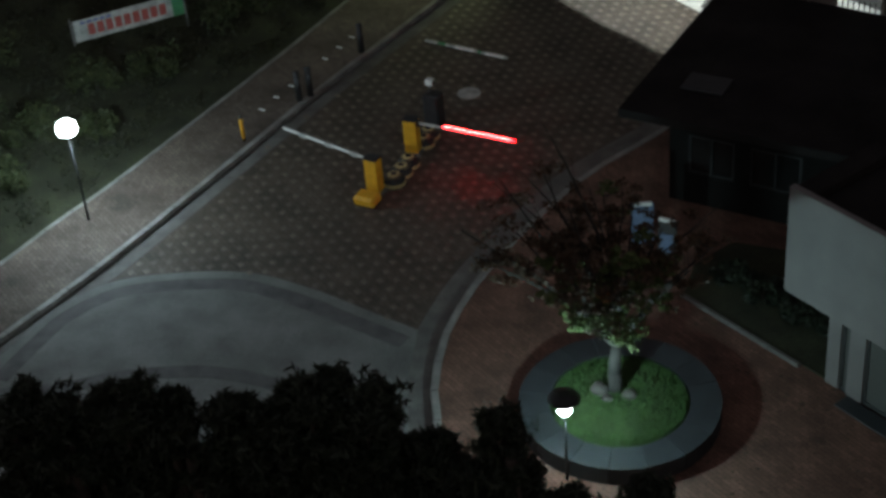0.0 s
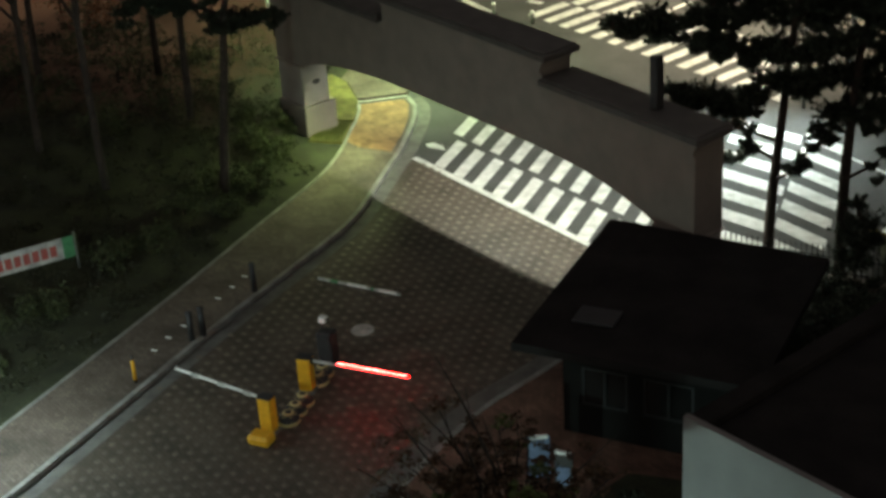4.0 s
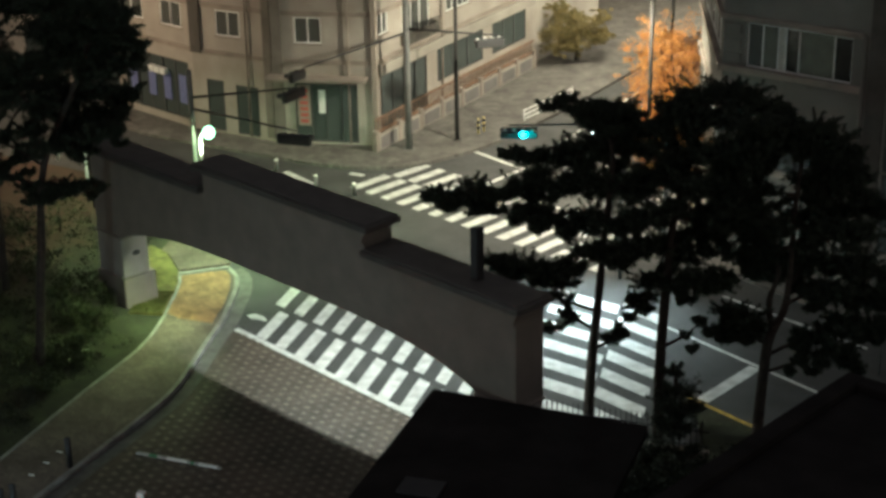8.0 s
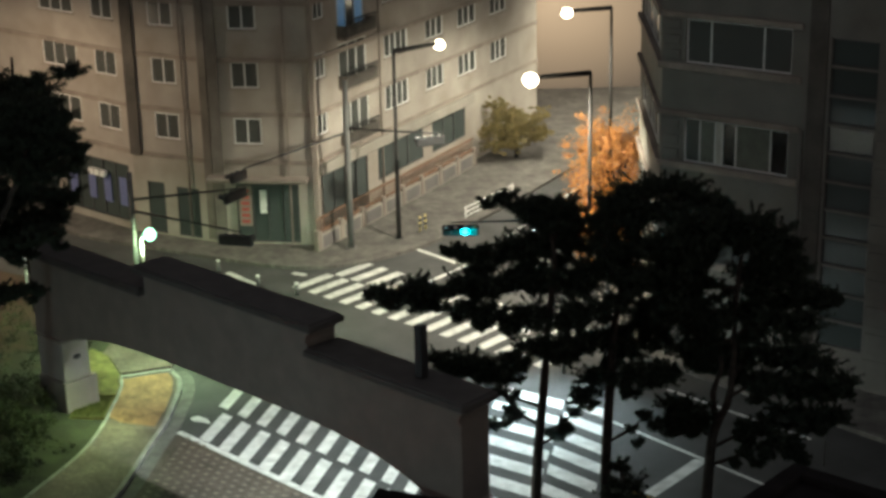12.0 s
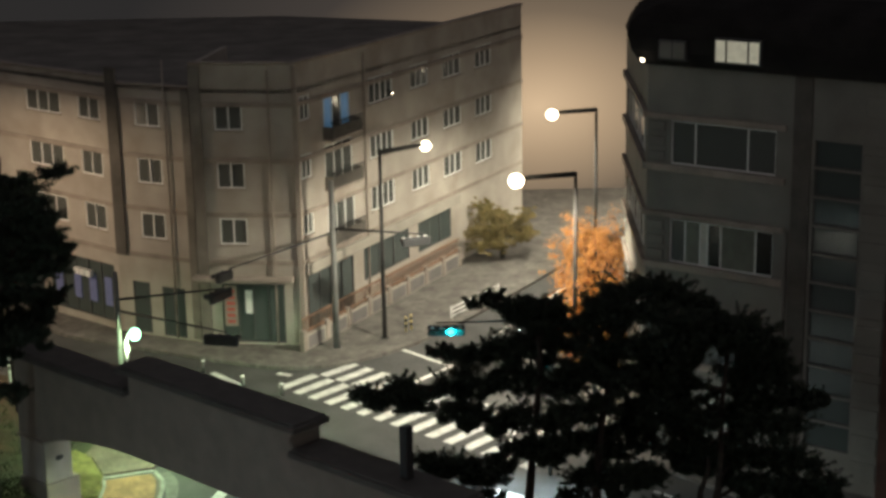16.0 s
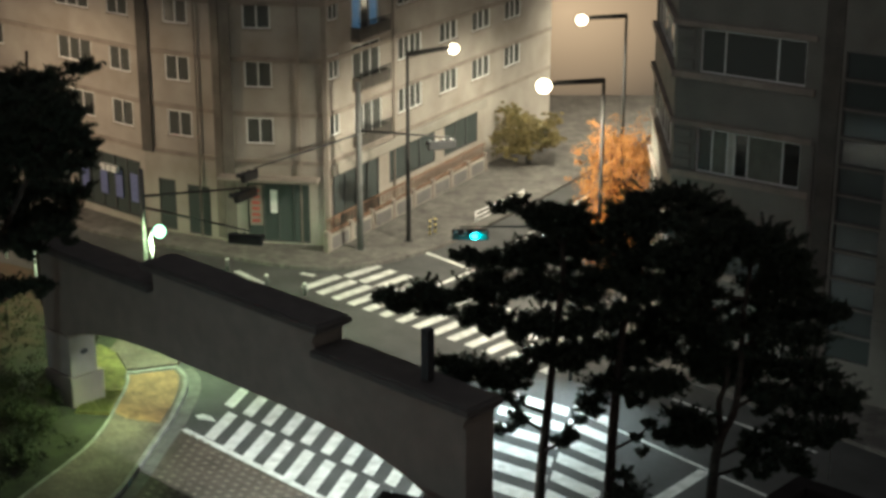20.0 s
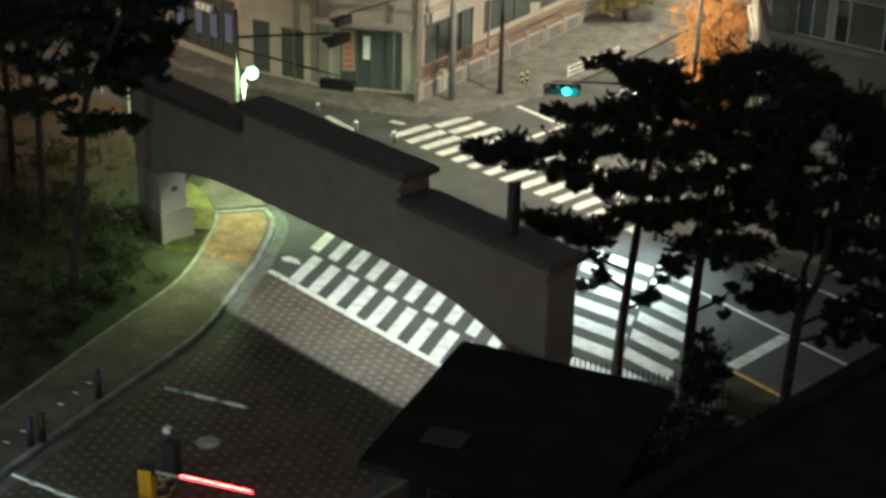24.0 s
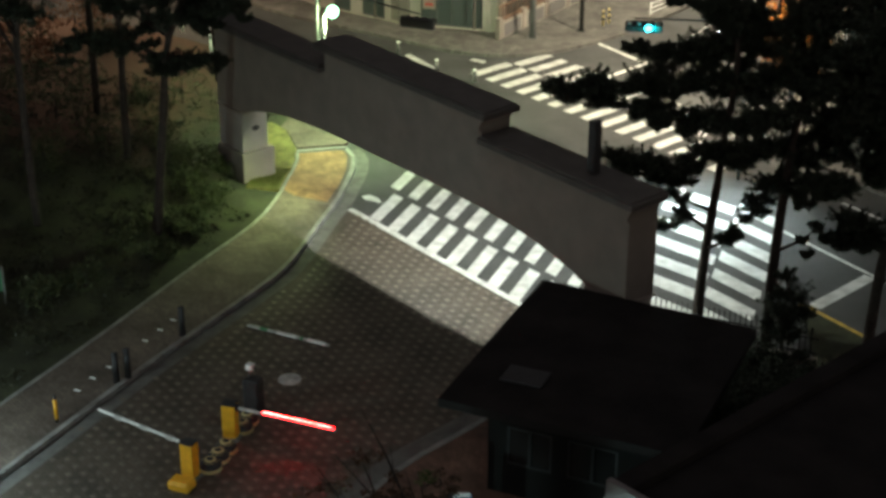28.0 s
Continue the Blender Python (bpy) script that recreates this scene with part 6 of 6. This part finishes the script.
rng = random.Random(17)
cl = []
for _ in range(52):
    a, r, z = rng.uniform(0, 6.28), math.sqrt(rng.random()), rng.uniform(1.8, 5.7)
    w = 1.95 * math.sin(math.pi * min(1.0, (z - 0.9) / 5.2)) + 0.2
    cl.append((8.1 + w * r * math.cos(a), 69.6 + w * r * math.sin(a), z, rng.uniform(0.5, 0.95)))
broadleaf("autumn_tree", 8.1, 69.6, 0.15, 2.0, cl, LEAVES_ORANGE, 51, "street tree with orange autumn leaves", per=420, size=0.06)
cl = [(7.7 + rng.uniform(-1.3, 1.3), 66.9 + rng.uniform(-1.0, 1.0), rng.uniform(0.9, 3.3), rng.uniform(0.4, 0.75)) for _ in range(34)]
broadleaf("autumn_tree", 7.7, 66.9, 0.15, 1.1, cl, LEAVES_ORANGE, 53, "low bushy tree with orange autumn leaves", per=330, size=0.07, trunk_r=0.09)
for x, y, top, s in ((4.6, 86.2, 3.3, 61),):
    c2 = [(x + rng.uniform(-1.5, 1.5), y + rng.uniform(-1.2, 1.2), rng.uniform(1.0, top), rng.uniform(0.25, 0.5)) for _ in range(40)]
    broadleaf("street_tree", x, y, 0.0, 1.5, c2, LEAVES_GOLD, s, "leafy street tree turning gold along the far street", per=380, size=0.08)


# ---- shrubs, fence and hedge ----
def shrub(x, y, z, r, seed, material=LEAVES_DARK, label="rounded dark green shrub on the bank", group="bank shrubs"):
    rng = random.Random(seed)
    t = thing("shrub", (x, y, z), 0, label, "shrub", group)
    part("stem", limb_chain(bmesh.new(), [Vector((0, 0, -0.1)), Vector((0.03, 0, r * 0.8))], 0.05, 0.02, 6), BARK, t)
    full = [(rng.uniform(-0.7, 0.7) * r, rng.uniform(-0.7, 0.7) * r, r * rng.uniform(0.3, 0.95), r * 0.45, r * 0.45, r * 0.35) for _ in range(12)]
    leaves_mesh("foliage", material, t, full, 80, 0.06, seed, 0.9)
    return t


rng = random.Random(77)
spots = [(-13.9, 51.0, 0.7), (-14.2, 49.4, 0.8), (-13.9, 48.3, 0.6), (-15.2, 48.2, 0.9), (-14.6, 46.6, 0.7), (-15.9, 46.2, 0.9), (-14.9, 51.2, 0.9), (-14.2, 53.6, 0.8), (-15.6, 53.2, 0.9),
         (-16.2, 44.0, 0.8), (-17.3, 42.4, 0.9), (-18.2, 39.6, 0.8), (-19.6, 38.2, 0.9), (-20.4, 35.6, 0.9), (-21.3, 33.4, 1.0), (-20.8, 31.2, 0.8), (-22.2, 35.2, 1.1), (-22.8, 38.0, 1.0), (-18.9, 36.2, 0.6), (-20.2, 33.4, 0.7)]
for i, (x, y, r) in enumerate(spots):
    best = min((Vector((x, y)) - p).length for p in back_line)
    shrub(x, y, bank_height(x, y, best) - 0.05, r, 500 + i)

rng = random.Random(55)
for i, (x, y) in enumerate(((-16.8, 55.0), (-18.2, 53.2), (-18.6, 57.6), (-20.6, 54.6), (-20.9, 58.4), (-22.6, 56.4), (-19.8, 50.8), (-22.2, 51.4), (-24.4, 54.2), (-23.6, 60.4), (-17.0, 59.0), (-21.0, 62.5))):
    best = min((Vector((x, y)) - p).length for p in back_line)
    shrub(x, y, bank_height(x, y, best) - 0.15, rng.uniform(0.9, 1.5), 560 + i, label="tall dark undergrowth shrub below the pines", group="undergrowth")

for i, (x, y, r) in enumerate(((-22.6, 63.2, 1.5), (-23.9, 62.6, 1.3), (-21.6, 64.0, 1.2), (-25.0, 61.0, 1.3), (-22.4, 59.6, 1.0))):
    best = min((Vector((x, y)) - p).length for p in back_line)
    shrub(x, y, bank_height(x, y, best), r, 600 + i, material=LEAVES_RUST, label="rust-coloured autumn bush on the far bank", group="autumn bushes")
for x, y in ((-18.42, 64.75), (-16.73, 62.80)):
    best = min((Vector((x, y)) - p).length for p in back_line)
    post("marker_post", x, y, bank_height(x, y, best) - 0.1, 1.35, 0.06, FRAME_WHITE, "slim white marker post at the edge of the bank", "bank posts", [(0.9, 0.12, STEEL_GREY)], cap=WHITE_PAINT)
rng = random.Random(66)
clumps = []
while len(clumps) < 1300:
    x, y = rng.uniform(-27, -12.5), rng.uniform(29.0, 60.0)
    best = min((Vector((x, y)) - p).length for p in back_line[::3])
    edge = min(back_line, key=lambda p: abs(p.y - y)).x
    if x < edge - 0.5 and not (x > -13.5 and y > 50.5):
        r = rng.uniform(0.25, 0.6)
        clumps.append((x, y, bank_height(x, y, best) + 0.06, r, r, rng.uniform(0.06, 0.2)))
cover = leaves_mesh("ground_cover", LEAVES_COVER, None, clumps, 42, 0.06, 67, 0.9, 0.3)
tagged(cover, "low leafy ground cover and ivy on the bank", "ground cover", kind="stuff")

# Dark slab laid over the pavement to make the ground look unlit.
solo("planting_bed", prism([(1.2, 42.95), (6.2, 41.45), (6.2, 45.4), (10.3, 40.85), (14.3, 36.2), (10.0, 32.0), (2.0, 37.0)], 0.02, 0.19), SOIL, "soil-dark slab painting the unlit ground behind the fence", "planting bed", kind="structure")
FA, FB = Vector((1.2, 43.2)), Vector((6.2, 41.65))
fturn, flen = facade_turn(FA, FB)
fence = thing("iron_fence", (FA.x, FA.y, 0.15), fturn, "dark iron picket fence on a low wall beside the gate", "fence")
part("low_wall", B(0, flen, -0.1, 0.1, 0, 0.35, bevel=0.02), GATE_STONE, fence)
for z in (0.48, 0.95):
    part("rail", B(0, flen, -0.02, 0.02, z, z + 0.04), STEEL_DARK, fence)
for i in range(int(flen / 0.16)):
    bm = bmesh.new()
    x = 0.05 + i * 0.16
    tube(bm, (x, 0, 0.35), (x, 0, 1.2), 0.016, seg=6)
    tube(bm, (x, 0, 1.2), (x, 0, 1.36), 0.03, 0.003, seg=6)
    part("picket", bm, STEEL_DARK, fence)
rng = random.Random(44)
row = []
for i in range(64):
    k = rng.random()
    row.append((k * flen, -0.55 + rng.uniform(-0.22, 0.22), rng.uniform(0.15, 0.78), 0.20, 0.20, 0.16))
hedge = thing("hedge", (FA.x, FA.y, 0.15), fturn, "dark clipped hedge along the iron fence", "hedge")
leaves_mesh("foliage", NEEDLES, hedge, row, 110, 0.05, 45, 0.9)
for i in range(9):
    part("stem", limb_chain(bmesh.new(), [Vector((0.3 + i * flen / 9, -0.55, 0.0)), Vector((0.34 + i * flen / 9, -0.52, 0.5))], 0.03, 0.012, 5), BARK, hedge)
beds = [(x + 0.5 * (k % 2), 41.9 - (x - 2) * 0.45 - k * 1.05, 0.62 + 0.12 * ((i + k) % 3)) for k in range(4) for i, x in enumerate((2.0, 3.1, 4.2, 5.3, 6.4, 7.5, 8.6))]
for i, (x, y, r) in enumerate(beds):
    shrub(x, y, 0.15, r * 1.3, 700 + i, material=NEEDLES, label="dark clipped shrub behind the fence", group="fence shrubs")

# planting bed between the annex and the guard house
bed = solo("planting_bed", prism([(-2.01, 30.47), (1.33, 27.62), (1.75, 28.6), (1.3, 32.2), (-1.0, 32.6), (-1.85, 31.6)], 0.10, 0.19), SOIL, "dark planted bed between the annex and the guard house", "planting bed", kind="structure")
kerb_stones([Vector((-2.06, 30.40)), Vector((1.36, 27.50))], 0.12, 0.05, 0.23, bed, GUTTER, 0.9)
rng = random.Random(90)
for i in range(9):
    x = -1.5 + 0.32 * i
    shrub(x + 0.35, 30.75 - 0.86 * (x + 1.5) + rng.uniform(0.1, 0.9), 0.18, rng.uniform(0.32, 0.5), 900 + i, material=NEEDLES, label="low dark shrub in the bed by the annex", group="bed shrubs")


# ---- kerb stones, light pavers and litter ----
kerb_stones([p for p in kerb_line if p.y > 26], 0.18, 0.0, 0.17, walk_left, KERB_STONE)
kerb_stones([p for p in offset_line(back_line, 0.06) if p.y > 28], 0.12, 0.05, 0.19, walk_left, KERB_STONE, name="edging_stone")
kerb_stones([p for p in right_kerb if p.y > 22.5], 0.18, 0.0, 0.17, pave_right, KERB_STONE)
near_walk = raised([(-11.86, 55.9), (-11.82, 54.5), (-11.80, 53.0), (-11.2, 52.4), (-9.95, 52.0), (-9.80, 53.5), (-9.78, 55.0), (-9.95, 56.3), (-10.25, 56.9), (-11.9, 56.4)], 0.15)
solo("pavement", prism([(p.x, p.y) for p in near_walk], 0.1, 0.156), ORANGE_PAVER, "orange block paving at the gate end of the footpath", "pavement", kind="structure")
a, b = raised([(-11.97, 56.43), (-10.13, 57.08)], 0.15)
painted_line(tuple(a), tuple(b), 0.22, z=0.215, material=KERB_STONE, label="pale edging across the footpath")

inside = [Vector(p) for p in paved]


def in_poly(x, y, poly):
    hit, j = False, len(poly) - 1
    for i in range(len(poly)):
        if (poly[i].y > y) != (poly[j].y > y) and x < (poly[j].x - poly[i].x) * (y - poly[i].y) / (poly[j].y - poly[i].y) + poly[i].x:
            hit = not hit
        j = i
    return hit


disc = [Vector(p) for p in island_poly]
proto = bpy.data.meshes.new("light_paver")
bm = box(bmesh.new(), -0.095, 0.095, -0.07, 0.07, 0.0, 0.013, bevel=0.004)
bm.to_mesh(proto)
bm.free()
proto.materials.append(PAVER_LIGHT)
spots = []
for i in range(-60, 70):
    for j in range(-10, 80):
        q = GATE + GX * (i * 0.44 + (0.22 if j % 2 else 0)) - GY * (j * 0.33 - 2.0)
        if in_poly(q.x, q.y, inside) and not in_poly(q.x, q.y, disc) and q.y > 27.5 and min((q - k).length for k in kerb_line[::3]) > 0.75 and min((q - k).length for k in right_kerb[::3]) > 0.9:
            spots.append(q)
spots.sort(key=lambda q: q.y)
for q in spots[:290]:
    ob = new("light_paver", proto)
    ob.parent = yard
    ob.matrix_world = pose(q.x, q.y, 0.004, 0, 0, GATE_TURN)
vs, fs = [], []
c, s = GX.x, GX.y
for q in spots[290:]:
    k = len(vs)
    for z in (0.004, 0.015):
        for dx, dy in ((-0.095, -0.07), (0.095, -0.07), (0.095, 0.07), (-0.095, 0.07)):
            vs.append((q.x + dx * c - dy * s, q.y + dx * s + dy * c, z))
    fs += [(k + 4, k + 5, k + 6, k + 7)] + [(k + a, k + (a + 1) % 4, k + 4 + (a + 1) % 4, k + 4 + a) for a in range(4)]
me = bpy.data.meshes.new("light_pavers")
me.from_pydata(vs, [], fs)
me.materials.append(PAVER_LIGHT)
rest = new("light_pavers", me)
rest.parent = yard
tagged(rest, "pale blocks set in the dark paving", kind="stuff")

rng = random.Random(63)
vs, fs = [], []
for _ in range(900):
    x, y = rng.uniform(-6.2, 6.0), rng.uniform(20.5, 31.5)
    if not in_poly(x, y, [Vector(p) for p in right_poly]) or (Vector((x + 3.05, y - 26.1))).length < 2.3:
        continue
    a, r = rng.uniform(0, 6.28), rng.uniform(0.03, 0.06)
    k = len(vs)
    for d, z in ((0, 0.158), (1.3, 0.162), (3.14, 0.158), (4.6, 0.175)):
        vs.append((x + r * math.cos(a + d), y + r * math.sin(a + d) * 0.8, z))
    fs.append((k, k + 1, k + 2, k + 3))
me = bpy.data.meshes.new("fallen_leaves")
me.from_pydata(vs, [], fs)
me.materials.append(LEAVES_RED)
tagged(new("fallen_leaves", me), "brown fallen leaves scattered on the pavement", "leaves", kind="stuff")

board = thing("street_sign", (12.45, 47.6, 0.0), -16, "small white sign plate on a thin post", "sign")
part("post", T((0, 0.03, 0.0), (0, 0.03, 2.1), 0.03, seg=8), STEEL_GREY, board)
part("plate", B(-0.18, 0.18, -0.015, 0.015, 1.5, 2.05, bevel=0.01), WHITE_PAINT, board)
